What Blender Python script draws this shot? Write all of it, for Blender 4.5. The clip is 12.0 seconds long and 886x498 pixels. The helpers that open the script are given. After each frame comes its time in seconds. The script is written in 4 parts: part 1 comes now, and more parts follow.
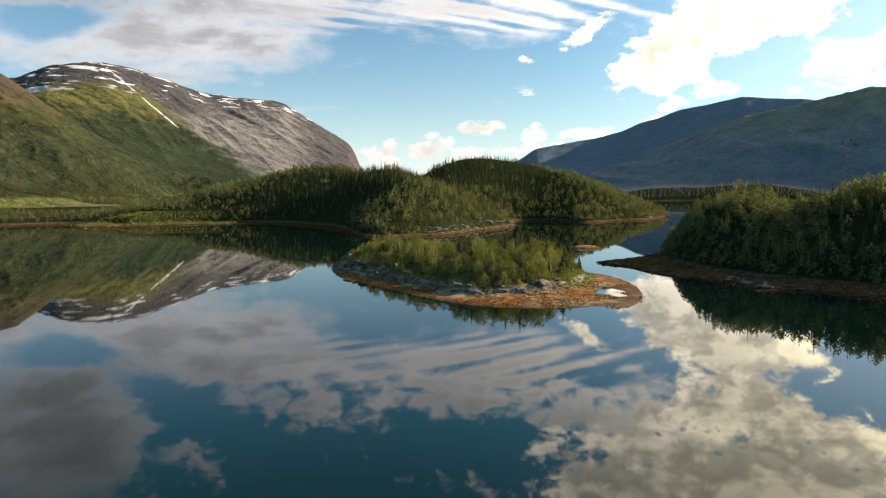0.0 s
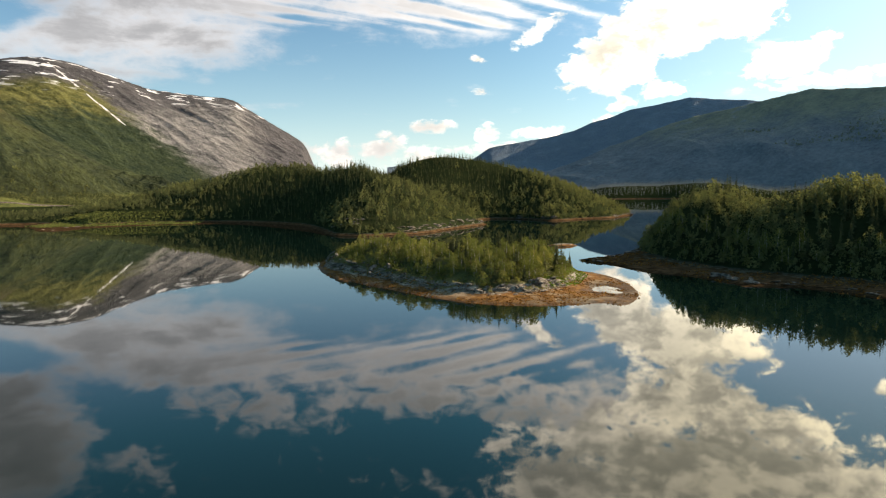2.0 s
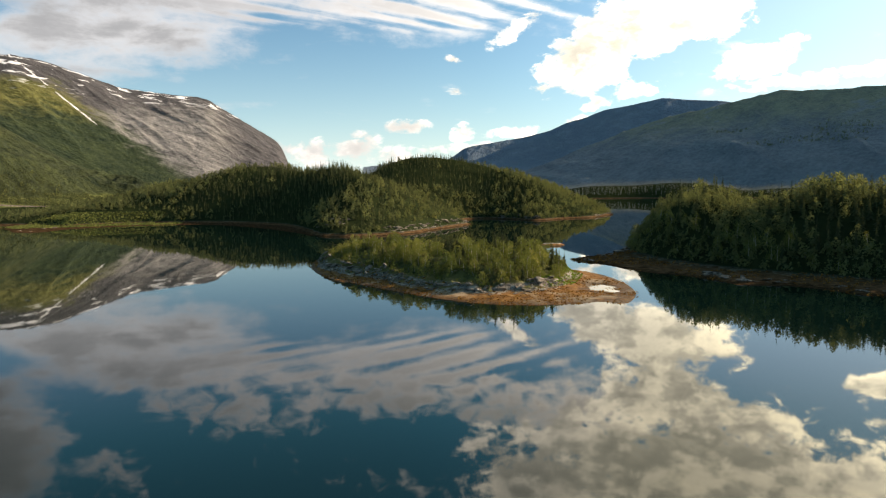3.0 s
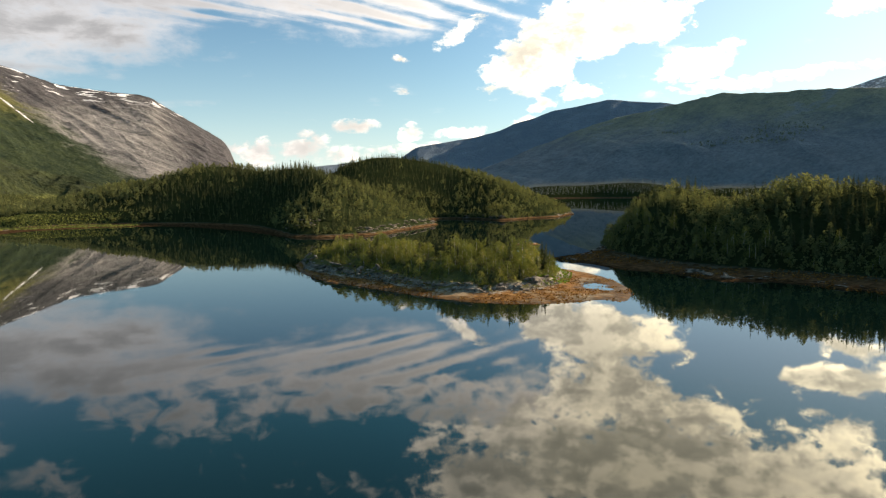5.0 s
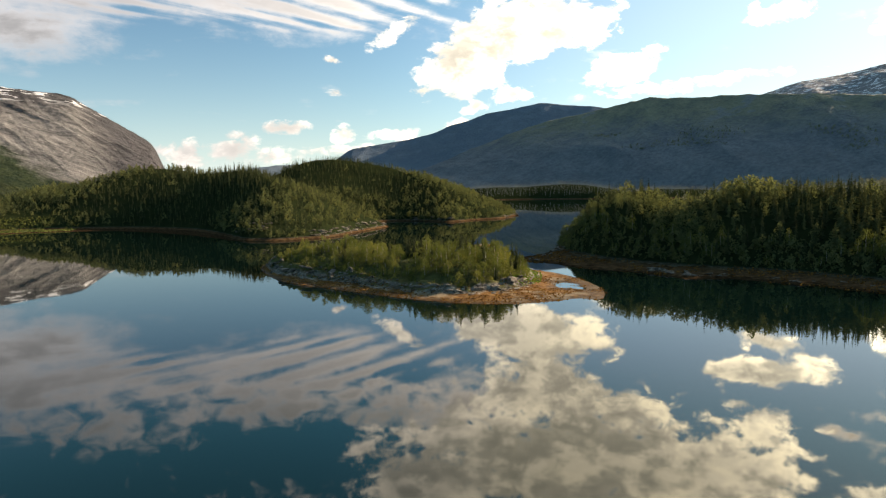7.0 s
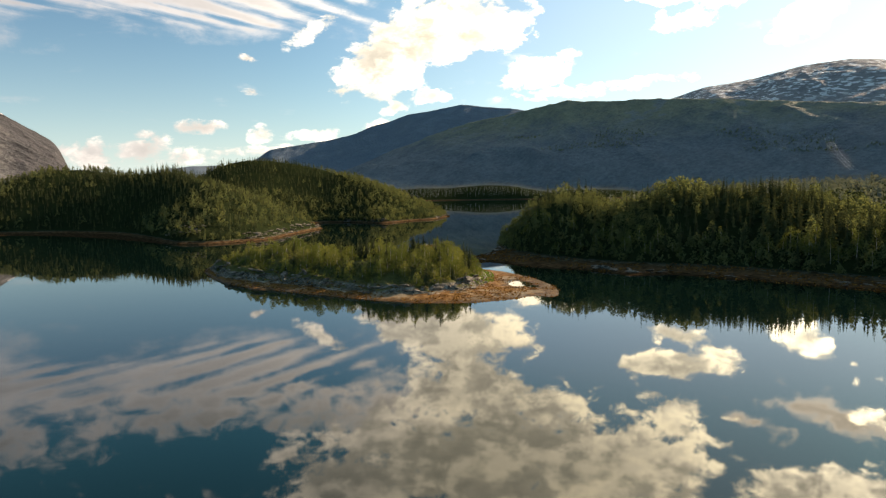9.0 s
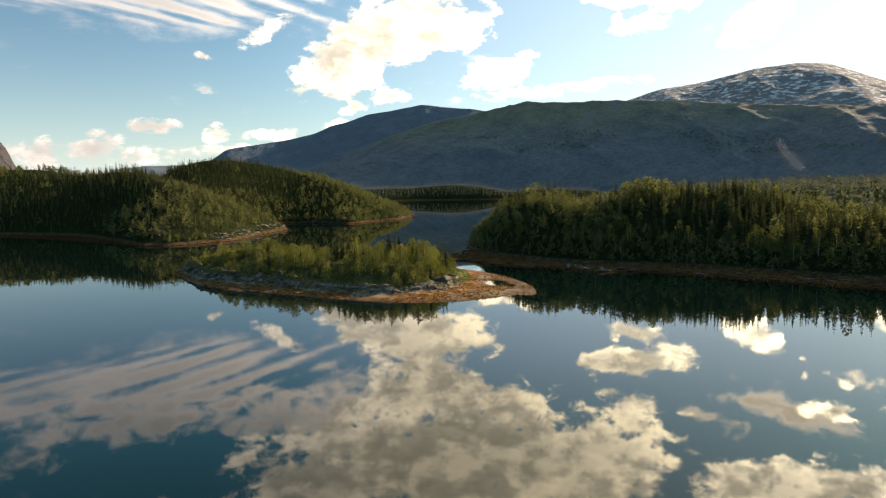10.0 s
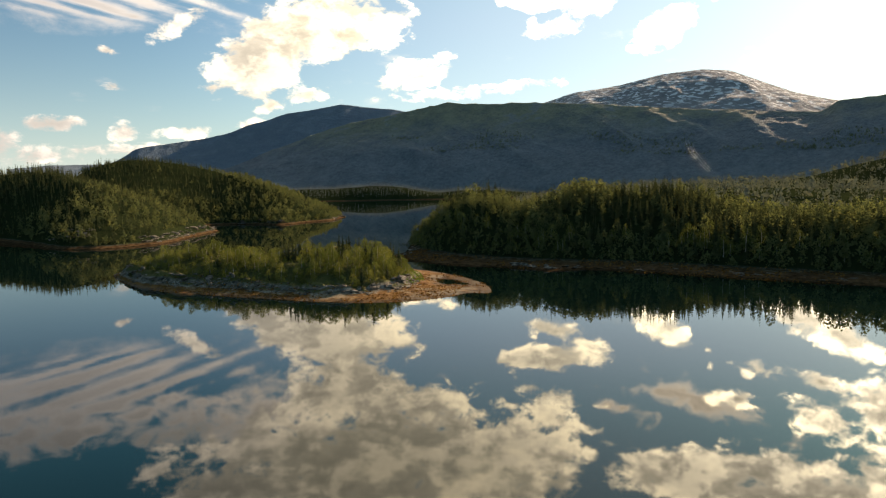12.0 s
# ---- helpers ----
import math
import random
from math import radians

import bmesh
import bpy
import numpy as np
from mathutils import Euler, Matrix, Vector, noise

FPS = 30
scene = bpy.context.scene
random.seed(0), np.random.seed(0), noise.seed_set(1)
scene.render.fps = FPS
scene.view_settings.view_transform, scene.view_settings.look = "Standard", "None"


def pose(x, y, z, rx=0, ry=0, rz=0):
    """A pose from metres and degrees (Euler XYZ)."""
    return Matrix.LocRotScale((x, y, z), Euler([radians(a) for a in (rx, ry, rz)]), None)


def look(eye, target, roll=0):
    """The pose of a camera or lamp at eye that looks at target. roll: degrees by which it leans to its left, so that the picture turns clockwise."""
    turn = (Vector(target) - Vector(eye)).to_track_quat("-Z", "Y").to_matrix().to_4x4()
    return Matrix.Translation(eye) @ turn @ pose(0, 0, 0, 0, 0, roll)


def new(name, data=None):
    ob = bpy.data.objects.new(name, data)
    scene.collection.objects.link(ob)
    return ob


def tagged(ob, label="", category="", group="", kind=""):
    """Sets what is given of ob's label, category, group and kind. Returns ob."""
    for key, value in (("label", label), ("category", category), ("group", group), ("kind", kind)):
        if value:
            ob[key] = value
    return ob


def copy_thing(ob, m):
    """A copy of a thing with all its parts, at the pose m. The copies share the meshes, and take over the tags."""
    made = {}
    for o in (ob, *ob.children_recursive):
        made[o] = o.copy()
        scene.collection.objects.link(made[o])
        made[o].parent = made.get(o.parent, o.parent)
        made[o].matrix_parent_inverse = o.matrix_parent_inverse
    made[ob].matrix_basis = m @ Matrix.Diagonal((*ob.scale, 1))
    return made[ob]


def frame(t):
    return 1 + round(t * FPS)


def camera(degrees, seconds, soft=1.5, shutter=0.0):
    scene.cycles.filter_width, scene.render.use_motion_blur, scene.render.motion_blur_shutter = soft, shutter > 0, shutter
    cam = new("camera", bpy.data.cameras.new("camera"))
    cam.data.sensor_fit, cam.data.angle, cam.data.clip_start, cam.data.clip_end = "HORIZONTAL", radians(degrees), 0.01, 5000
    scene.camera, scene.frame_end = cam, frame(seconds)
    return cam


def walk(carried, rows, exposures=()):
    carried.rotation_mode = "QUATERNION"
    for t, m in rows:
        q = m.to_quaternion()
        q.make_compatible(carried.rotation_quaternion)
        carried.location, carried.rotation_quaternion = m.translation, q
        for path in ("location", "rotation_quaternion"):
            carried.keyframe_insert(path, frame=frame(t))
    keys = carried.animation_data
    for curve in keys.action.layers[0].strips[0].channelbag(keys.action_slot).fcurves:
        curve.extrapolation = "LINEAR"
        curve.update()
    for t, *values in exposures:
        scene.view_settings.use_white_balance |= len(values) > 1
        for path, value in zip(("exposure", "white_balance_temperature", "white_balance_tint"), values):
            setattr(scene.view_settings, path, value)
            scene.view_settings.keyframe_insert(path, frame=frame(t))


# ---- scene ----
cam = camera(65.26, 12.0, 1.2)
PATH = [
    (0.0, 0.00, 0.00, 25.00, 84.847, 0.489, -0.044),
    (0.5, -2.60, -0.14, 25.09, 84.802, 0.498, -0.943),
    (1.0, -5.23, -0.27, 25.17, 84.768, 0.533, -1.911),
    (1.5, -7.89, -0.39, 25.25, 84.739, 0.565, -2.925),
    (2.0, -10.60, -0.50, 25.33, 84.704, 0.569, -3.906),
    (2.5, -13.36, -0.60, 25.41, 84.681, 0.619, -4.899),
    (3.0, -16.16, -0.67, 25.49, 84.664, 0.619, -5.929),
    (5.0, -28.05, -0.46, 25.89, 84.613, 0.683, -10.170),
    (5.5, -30.77, -0.33, 25.97, 84.629, 0.754, -11.333),
    (6.0, -33.44, -0.19, 26.05, 84.654, 0.778, -12.682),
    (6.5, -36.04, -0.04, 26.11, 84.676, 0.778, -14.070),
    (7.0, -38.57, 0.11, 26.17, 84.701, 0.817, -15.619),
    (9.0, -47.54, 0.96, 26.39, 84.685, 0.935, -22.159),
    (9.5, -49.82, 1.32, 26.44, 84.664, 0.940, -23.806),
    (10.0, -52.10, 1.71, 26.50, 84.642, 0.938, -25.466),
    (10.5, -54.40, 2.12, 26.56, 84.628, 0.898, -27.131),
    (11.0, -56.70, 2.54, 26.63, 84.624, 0.903, -28.777),
    (11.5, -59.01, 2.97, 26.71, 84.583, 0.974, -30.448),
    (12.0, -61.31, 3.41, 26.80, 84.566, 0.956, -32.085),
]
walk(cam, [(t, pose(x, y, z, rx, ry, rz)) for t, x, y, z, rx, ry, rz in PATH],
     [(0.0, 1.02, 7200, 16), (3.0, 0.98, 7300, 16), (6.0, 0.92, 7400, 17), (9.0, 0.84, 7600, 18), (10.7, 0.77, 7750, 18), (12.0, 0.63, 7850, 19)])

# ---------------------------------------------------------------- sky, clouds, sun
SUN_AZ, SUN_EL = 76.0, 20.0
SUN_DIR = Vector((math.sin(radians(SUN_AZ)) * math.cos(radians(SUN_EL)),
                  math.cos(radians(SUN_AZ)) * math.cos(radians(SUN_EL)), math.sin(radians(SUN_EL))))
sun = new("sun", bpy.data.lights.new("sun", "SUN"))
sun.data.energy, sun.data.angle, sun.data.color = 5.0, radians(0.6), (1.0, 0.86, 0.66)
sun.matrix_world = look(SUN_DIR * 900, (0, 0, 0))
tagged(sun, kind="structure")


class Nodes:
    """Short calls for writing node trees."""

    def __init__(self, tree):
        self.tree = tree
        tree.nodes.clear()

    def add(self, kind, ins=(), **props):
        n = self.tree.nodes.new(kind)
        for k, v in props.items():
            setattr(n, k, v)
        for k, v in (ins.items() if isinstance(ins, dict) else enumerate(ins)):
            if v is None:
                continue
            if isinstance(v, bpy.types.NodeSocket):
                self.tree.links.new(v, n.inputs[k])
            else:
                n.inputs[k].default_value = v
        return n

    def math(self, op, a, b=None, c=None, clamp=False):
        return self.add("ShaderNodeMath", [a, b, c], operation=op, use_clamp=clamp).outputs[0]

    def ramp01(self, v, lo, hi, smooth=True):
        n = self.add("ShaderNodeMapRange", {0: v, 1: lo, 2: hi, 3: 0.0, 4: 1.0})
        n.interpolation_type = "SMOOTHSTEP" if smooth else "LINEAR"
        n.clamp = True
        return n.outputs[0]

    def noise(self, vec, scale, detail=6.0, rough=0.55, warp=0.0):
        return self.add("ShaderNodeTexNoise", {"Vector": vec, "Scale": scale, "Detail": detail, "Roughness": rough, "Distortion": warp}).outputs[0]

    def mix(self, fac, a, b, blend="MIX"):
        n = self.add("ShaderNodeMix", {0: fac, 6: a, 7: b}, data_type="RGBA", blend_type=blend)
        return n.outputs[2]

    def mapping(self, vec, loc=(0, 0, 0), rot=(0, 0, 0), scale=(1, 1, 1), kind="POINT"):
        return self.add("ShaderNodeMapping", {0: vec, 1: loc, 2: rot, 3: scale}, vector_type=kind).outputs[0]

    def ramp(self, v, stops):
        n = self.add("ShaderNodeValToRGB", [v])
        e = n.color_ramp.elements
        while len(e) < len(stops):
            e.new(0.5)
        for k, (p, col) in enumerate(stops):
            e[k].position, e[k].color = p, (*col, 1)
        return n.outputs[0]


world = bpy.data.worlds.new("world")
scene.world = world
world.use_nodes = True
W = Nodes(world.node_tree)
d = W.add("ShaderNodeTexCoord").outputs["Generated"]
sep = W.add("ShaderNodeSeparateXYZ", [d])
az = W.math("MULTIPLY", W.math("ARCTAN2", sep.outputs[0], sep.outputs[1]), 57.2958)
el = W.math("MULTIPLY", W.math("ARCSINE", sep.outputs[2]), 57.2958)
ae = W.add("ShaderNodeCombineXYZ", [az, el, 0.0]).outputs[0]
sky = W.add("ShaderNodeTexSky", sky_type="NISHITA", sun_disc=False, sun_elevation=radians(SUN_EL), sun_rotation=radians(SUN_AZ),
            air_density=1.0, dust_density=0.6, ozone_density=2.0)
# cloud masses: azimuth, elevation, half width, half height, turn, weight
SHEET = [
    (-20, 11.6, 12, 3.4, 8, .92), (-30, 17.5, 6.5, 5.5, -18, 1.0), (-36, 11, 8, 2.2, 0, .9), (-14, 14.0, 9, 1.9, 4, .95),
    (1, 14.6, 15, 2.6, -3, .78), (3, 17.0, 15, 2.3, -6, .82), (14, 17.6, 8, 3.0, 0, .9), (-12, 16.6, 8, 2.2, 4, .62),
    (-4, 22.5, 9, 1.5, 8, .5), (-20, 20.5, 6, 1.5, 25, .42), (-9.9, 6.2, 3.0, .45, 6, .62), (-40, 30, 20, 10, 0, .8),
    (52.5, 17.1, 5.6, 1.0, 4, .64), (47, 18.0, 2.2, .5, 8, .6),
]
SHEET_GAPS = [(-30.5, 11.6, 5.5, 1.0, 6, .7), (13.6, 15.6, 2.2, .8, 0, .75), (-4, 21.5, 13, 2.6, -6, .45), (-18, 18.6, 6, 2.2, 30, .4)]
CUMULUS = [
    (18.0, 10.2, 4.6, 2.9, 32, 1.0), (23, 12.4, 7.4, 2.7, 8, 1.0), (30.2, 8.8, 3.0, 1.4, 16, .95), (26, 17.5, 9, 3.4, 14, 1.0),
    (26, 22.5, 16.5, 4.6, 0, 1.05), (38, 22.8, 6.2, 4.4, -12, 1.0), (25, 29, 18, 5, 0, .9), (12.1, 12.3, 2.5, .75, 30, .92),
    (15.0, 24.0, 6.0, 4.0, 0, 1.0), (40.4, 17.2, 3.0, .9, 10, .72),
]
PUFFS = [
    (6.8, 10.0, .9, .32, -12, .72), (7.0, 7.5, .8, .36, 8, .72), (14.0, 7.6, 1.0, .45, 10, .85), (21.6, 7.2, 2.3, .8, 10, .95),
    (18.4, 6.3, 1.5, .65, 18, .92), (16.7, 4.9, 1.5, .6, 14, .85), (3.0, 4.7, 2.1, .55, 3, .9), (7.6, 4.1, 1.0, .75, 12, .95),
    (12.2, 4.2, 2.6, .55, 5, .85), (9.5, 3.0, 8, .5, 2, .6), (-4.6, 2.5, 2.2, 1.3, 0, 1.05), (-1.0, 2.9, 2.0, 1.3, 8, 1.05),
    (-7.5, 2.2, 2.4, 1.2, 0, 1.0), (2.0, 2.4, 2.8, .8, 0, .9),
]
EASTERN = [
    (41.0, 12.1, 3.0, .95, 8, .95), (40.8, 14.3, 4.9, 1.15, -3, 1.0), (44.0, 13.4, 2.2, .9, 20, .85), (49.2, 11.4, 2.5, 1.25, 24, .95),
    (60.5, 10.6, 5.2, 1.5, 22, .95), (57.0, 14.4, 2.3, .95, 0, .95), (53.3, 13.2, .6, .4, 30, .7), (53.4, 14.4, .5, .4, 0, .7),
    (61.2, 14.8, 2.6, .75, 14, .9), (55.3, 16.7, 1.9, .7, 0, .85), (62.0, 17.8, 4.0, 1.5, 20, .95), (56.5, 22.4, 10.5, 2.5, -4, 1.05),
    (69, 22, 8, 5, 0, 1.0), (68, 16, 5, 3, 0, .9), (35.0, 7.4, 8.0, .7, 4, .62),
]


def blob(a, e, hw, hh, turn, w):
    m = W.mapping(ae, (a, e, 0), (0, 0, radians(turn)), (hw * 1.45, hh * 1.45, 1), "TEXTURE")
    r = W.add("ShaderNodeVectorMath", [m], operation="LENGTH").outputs["Value"]
    return W.math("MULTIPLY", W.ramp01(r, 1.08, 0.22) if hw > 4 else W.ramp01(r, 1.1, 0.0, False), w)


def coverage(rows):
    out = None
    for c in rows:
        out = blob(*c) if out is None else W.math("MAXIMUM", out, blob(*c))
    return out


def scaled(vec, k):
    n = W.add("ShaderNodeVectorMath", [vec], operation="SCALE")
    W.tree.links.new(k, n.inputs["Scale"])
    return n.outputs[0]


def centred(v, k):
    """Noise round zero, times k."""
    return W.math("MULTIPLY", W.math("SUBTRACT", v, 0.5), k)


def total(*terms):
    out = terms[0]
    for v in terms[1:]:
        out = W.math("ADD", out, v)
    return out


toward = W.add("ShaderNodeVectorMath", [d, tuple(SUN_DIR)], operation="DOT_PRODUCT").outputs["Value"]
glow = W.math("POWER", W.math("MAXIMUM", toward, 0.0), 2.0)
halo = W.math("POWER", W.math("MAXIMUM", toward, 0.0), 14.0)

puff = W.mapping(d, scale=(1, 1, 1.7))
n1 = W.noise(puff, 9.0, 9.0, 0.58, 0.25)
n2 = W.noise(puff, 30.0, 8.0, 0.62, 0.3)
# the high sheet lies on a flat layer: its bands run one way over the ground and close up towards the horizon
flat_z = W.math("MAXIMUM", sep.outputs[2], 0.04)
over = W.add("ShaderNodeCombineXYZ", [W.math("DIVIDE", sep.outputs[0], flat_z), W.math("DIVIDE", sep.outputs[1], flat_z), 0.0]).outputs[0]
lane = W.mapping(over, rot=(0, 0, radians(-37)))
ls = W.add("ShaderNodeSeparateXYZ", [lane])
wob = W.noise(W.mapping(lane, scale=(.6, 1, 1)), 0.85, 4.0, 0.55)
wave = W.math("SINE", W.math("ADD", W.math("MULTIPLY", ls.outputs[1], 6.283 / 0.26), W.math("MULTIPLY", wob, 15.0)))
feather = W.noise(W.mapping(lane, (2.0, 0, 0), (0, 0, radians(24)), (.55, 2.6, 1)), 1.9, 6.0, 0.6, 0.4)
cells = W.noise(W.mapping(d, (3.1, 0, 0), (0, 0, radians(20)), (1, 1, 1.6)), 27.0, 4.5, 0.55, 0.5)
fleece = W.noise(W.mapping(d, (1.3, 0, 0), (0, radians(12), 0), (.8, .8, 1.9)), 11.0, 8.0, 0.6, 0.3)
swell = W.noise(over, 0.95, 5.0, 0.5, 0.3)
ripples = W.math("MULTIPLY", W.math("MULTIPLY", W.ramp01(az, 21.0, 12.0), W.ramp01(az, -19.0, -8.0)), W.math("MULTIPLY", W.ramp01(el, 11.6, 13.0), W.ramp01(el, 18.5, 15.0)))
broken = W.math("MULTIPLY", W.ramp01(el, 13.0, 17.0), W.ramp01(az, -29.0, -20.0))
sheet_cover = coverage(SHEET)
for c in SHEET_GAPS:
    sheet_cover = W.math("SUBTRACT", sheet_cover, blob(*c))
sheet = total(sheet_cover, centred(swell, 0.7), W.math("MULTIPLY", centred(feather, 1.3), ripples), W.math("MULTIPLY", W.math("MULTIPLY", wave, ripples), W.math("MULTIPLY", W.ramp01(fleece, 0.34, 0.64), 0.36)),
              W.math("MULTIPLY", centred(fleece, 1.5), W.math("SUBTRACT", 1.0, W.math("MULTIPLY", ripples, 0.7))),
              W.math("MULTIPLY", centred(cells, 2.4), broken), centred(n2, 0.5), -0.36)
sheet_alpha = W.ramp01(sheet, -0.18, 0.6)
sheet_core = W.ramp01(total(sheet, centred(swell, 1.0), centred(fleece, 0.6)), 0.18, 0.8)
sheet_lum = W.math("ADD", W.math("MULTIPLY", W.math("SUBTRACT", 1.0, W.math("MULTIPLY", W.math("MULTIPLY", sheet_core, W.math("SUBTRACT", 1.0, W.math("MULTIPLY", ripples, 0.4))), 0.42)), W.math("ADD", 0.52, W.math("MULTIPLY", glow, 1.7))), centred(cells, 0.12))
sheet_lum = W.math("MULTIPLY", sheet_lum, W.math("SUBTRACT", 1.0, W.math("MULTIPLY", W.math("MULTIPLY", W.ramp01(az, -22.0, -29.0), W.ramp01(el, 11.0, 14.0)), 0.38)))
sheet_tone = W.mix(W.ramp01(glow, 0.0, 0.5, False), (0.9, 0.965, 1.03, 1), (1.0, 0.94, 0.76, 1))

# heaped clouds: billows in the round
heap_cover = W.math("MAXIMUM", coverage(CUMULUS), W.math("MAXIMUM", coverage(PUFFS), coverage(EASTERN)))
heap_cover = W.math("SUBTRACT", heap_cover, blob(32.5, 14.6, 3.6, 1.0, -14, .8))
heap = total(heap_cover, W.math("MULTIPLY", total(centred(n1, 1.6), centred(n2, 1.8)), W.math("ADD", 0.35, W.math("MULTIPLY", W.ramp01(heap_cover, 0.0, 0.35), 0.65))), -0.38)
# high up the heaps are torn by small blue holes
heap = total(heap, W.math("MULTIPLY", centred(cells, 1.5), W.math("MULTIPLY", W.ramp01(el, 13.5, 16.0), W.ramp01(el, 24.0, 19.5))))
heap_alpha = W.ramp01(heap, -0.06, 0.36)
thick = W.ramp01(heap, 0.12, 0.85)
# where a billow thins towards the sun it is bright
lean = W.add("ShaderNodeVectorMath", [puff, tuple(Vector((SUN_DIR.x, SUN_DIR.y, SUN_DIR.z * 1.7 + .5)) * 0.04)], operation="ADD").outputs[0]
n1b, n2b = W.noise(lean, 9.0, 5.0, 0.58, 0.25), W.noise(lean, 30.0, 5.0, 0.62, 0.3)
slope = W.math("ADD", W.math("SUBTRACT", n1, n1b), W.math("MULTIPLY", W.math("SUBTRACT", n2, n2b), 0.6))
face = W.ramp01(slope, -0.13, 0.15)
lit = W.math("ADD", W.math("ADD", 0.52, W.math("MULTIPLY", glow, 3.5)), W.math("MULTIPLY", halo, 5.0))
shade = W.math("ADD", 0.26, W.math("MULTIPLY", glow, 0.8))
bright = W.math("ADD", W.math("MULTIPLY", face, 0.58), W.math("MULTIPLY", W.math("SUBTRACT", 1.0, thick), 0.4), clamp=True)
bright = W.math("POWER", bright, 1.5)
heap_lum = W.add("ShaderNodeMix", [bright, None, shade, lit]).outputs[0]
heap_lum = W.math("ADD", heap_lum, W.math("MULTIPLY", W.ramp01(el, 9.5, 3.0), 0.16))
heap_lum = W.math("MULTIPLY", heap_lum, W.math("ADD", 0.74, W.math("MULTIPLY", n2, 0.52)))
heap_tone = W.mix(W.ramp01(glow, 0.0, 0.5, False), (0.97, 0.98, 0.96, 1), (1.0, 0.94, 0.66, 1))
heap_tone = W.mix(bright, W.mix(W.ramp01(glow, 0.0, 0.4, False), (0.9, 0.96, 1.0, 1), (0.96, 0.96, 0.79, 1)), heap_tone)

blue = W.mix(1.0, sky.outputs[0], W.mix(W.ramp01(el, 12.0, 20.0), (0.62, 1.0, 1.14, 1), (0.34, 1.06, 1.1, 1)), "MULTIPLY")
clear = scaled(blue, W.math("SUBTRACT", W.math("ADD", 0.078, W.math("MULTIPLY", W.ramp01(toward, 0.25, 0.7), 0.012)), W.math("MULTIPLY", W.ramp01(el, 13.0, 30.0), 0.022)))
hz = W.math("MULTIPLY", W.math("POWER", W.math("SUBTRACT", 1.0, W.math("MINIMUM", W.math("MAXIMUM", sep.outputs[2], 0.0), 1.0)), 12.0), 0.58)
base = W.mix(hz, clear, (0.77, 0.9, 1.0, 1))
base = W.mix(W.math("MULTIPLY", W.ramp01(toward, 0.4, 0.97), 0.36), base, (0.8, 0.92, 1.0, 1))
final = W.mix(W.math("MULTIPLY", sheet_alpha, 0.94), base, scaled(sheet_tone, sheet_lum))
final = W.mix(heap_alpha, final, scaled(heap_tone, heap_lum))
bg = W.add("ShaderNodeBackground", {"Color": final, "Strength": 0.87})
W.tree.links.new(bg.outputs[0], W.add("ShaderNodeOutputWorld").inputs[0])


# ---------------------------------------------------------------- materials
def material(name):
    m = bpy.data.materials.new(name)
    m.use_nodes = True
    return m, Nodes(m.node_tree)


def finish(N, shader, bump=None):
    N.tree.links.new(shader, N.add("ShaderNodeOutputMaterial").inputs[0])


def leaf_material(name, stops, per_thing, glowthrough=0.4, each=0.28):
    m, N = material(name)
    if per_thing:
        v = N.add("ShaderNodeObjectInfo").outputs["Random"]
    else:
        v = N.add("ShaderNodeAttribute", attribute_name="tint").outputs["Fac"]
    isl = N.add("ShaderNodeNewGeometry").outputs["Random Per Island"]
    v = N.math("ADD", N.math("MULTIPLY", v, 1 - each), N.math("MULTIPLY", isl, each))
    col = N.ramp(v, stops)
    a = N.add("ShaderNodeBsdfDiffuse", {"Color": col}).outputs[0]
    warm = N.mix(1.0, col, (1.15, 1.1, 0.7, 1), "MULTIPLY")
    b = N.add("ShaderNodeBsdfTranslucent", {"Color": warm}).outputs[0]
    finish(N, N.add("ShaderNodeMixShader", [glowthrough, a, b]).outputs[0])
    return m


BIRCH = [(0.0, (0.085, 0.102, 0.03)), (0.45, (0.15, 0.168, 0.05)), (0.8, (0.21, 0.216, 0.064)), (1.0, (0.29, 0.275, 0.085))]
BIRCH_DARK = [(0.0, (0.085, 0.102, 0.05)), (0.5, (0.14, 0.155, 0.072)), (1.0, (0.205, 0.212, 0.095))]
SPRUCE = [(0.0, (0.038, 0.046, 0.026)), (0.5, (0.066, 0.077, 0.038)), (0.85, (0.11, 0.118, 0.052)), (1.0, (0.165, 0.165, 0.066))]
M_BIRCH, M_BIRCH_FAR = leaf_material("birch_leaves", BIRCH, True, .34, .16), leaf_material("birch_leaves_far", BIRCH_DARK, False, .4, .12)
M_SPRUCE, M_SPRUCE_FAR = leaf_material("spruce_needles", SPRUCE, True, .25), leaf_material("spruce_needles_far", SPRUCE, False, .26, .12)


def bark_material(name, light, dark):
    m, N = material(name)
    p = N.add("ShaderNodeTexCoord").outputs["Object"]
    n = N.noise(N.mapping(p, scale=(2, 2, 6)), 3.0, 5)
    col = N.ramp(n, [(0.4, dark), (0.55, light)])
    finish(N, N.add("ShaderNodeBsdfPrincipled", {"Base Color": col, "Roughness": 0.85}).outputs[0])
    return m


M_BIRCH_BARK = bark_material("birch_bark", (0.5, 0.47, 0.42), (0.07, 0.06, 0.05))
M_SPRUCE_BARK = bark_material("spruce_bark", (0.16, 0.11, 0.08), (0.06, 0.045, 0.035))


def bumped(N, height, strength, dist):
    return N.add("ShaderNodeBump", {"Strength": strength, "Distance": dist, "Height": height}).outputs[0]


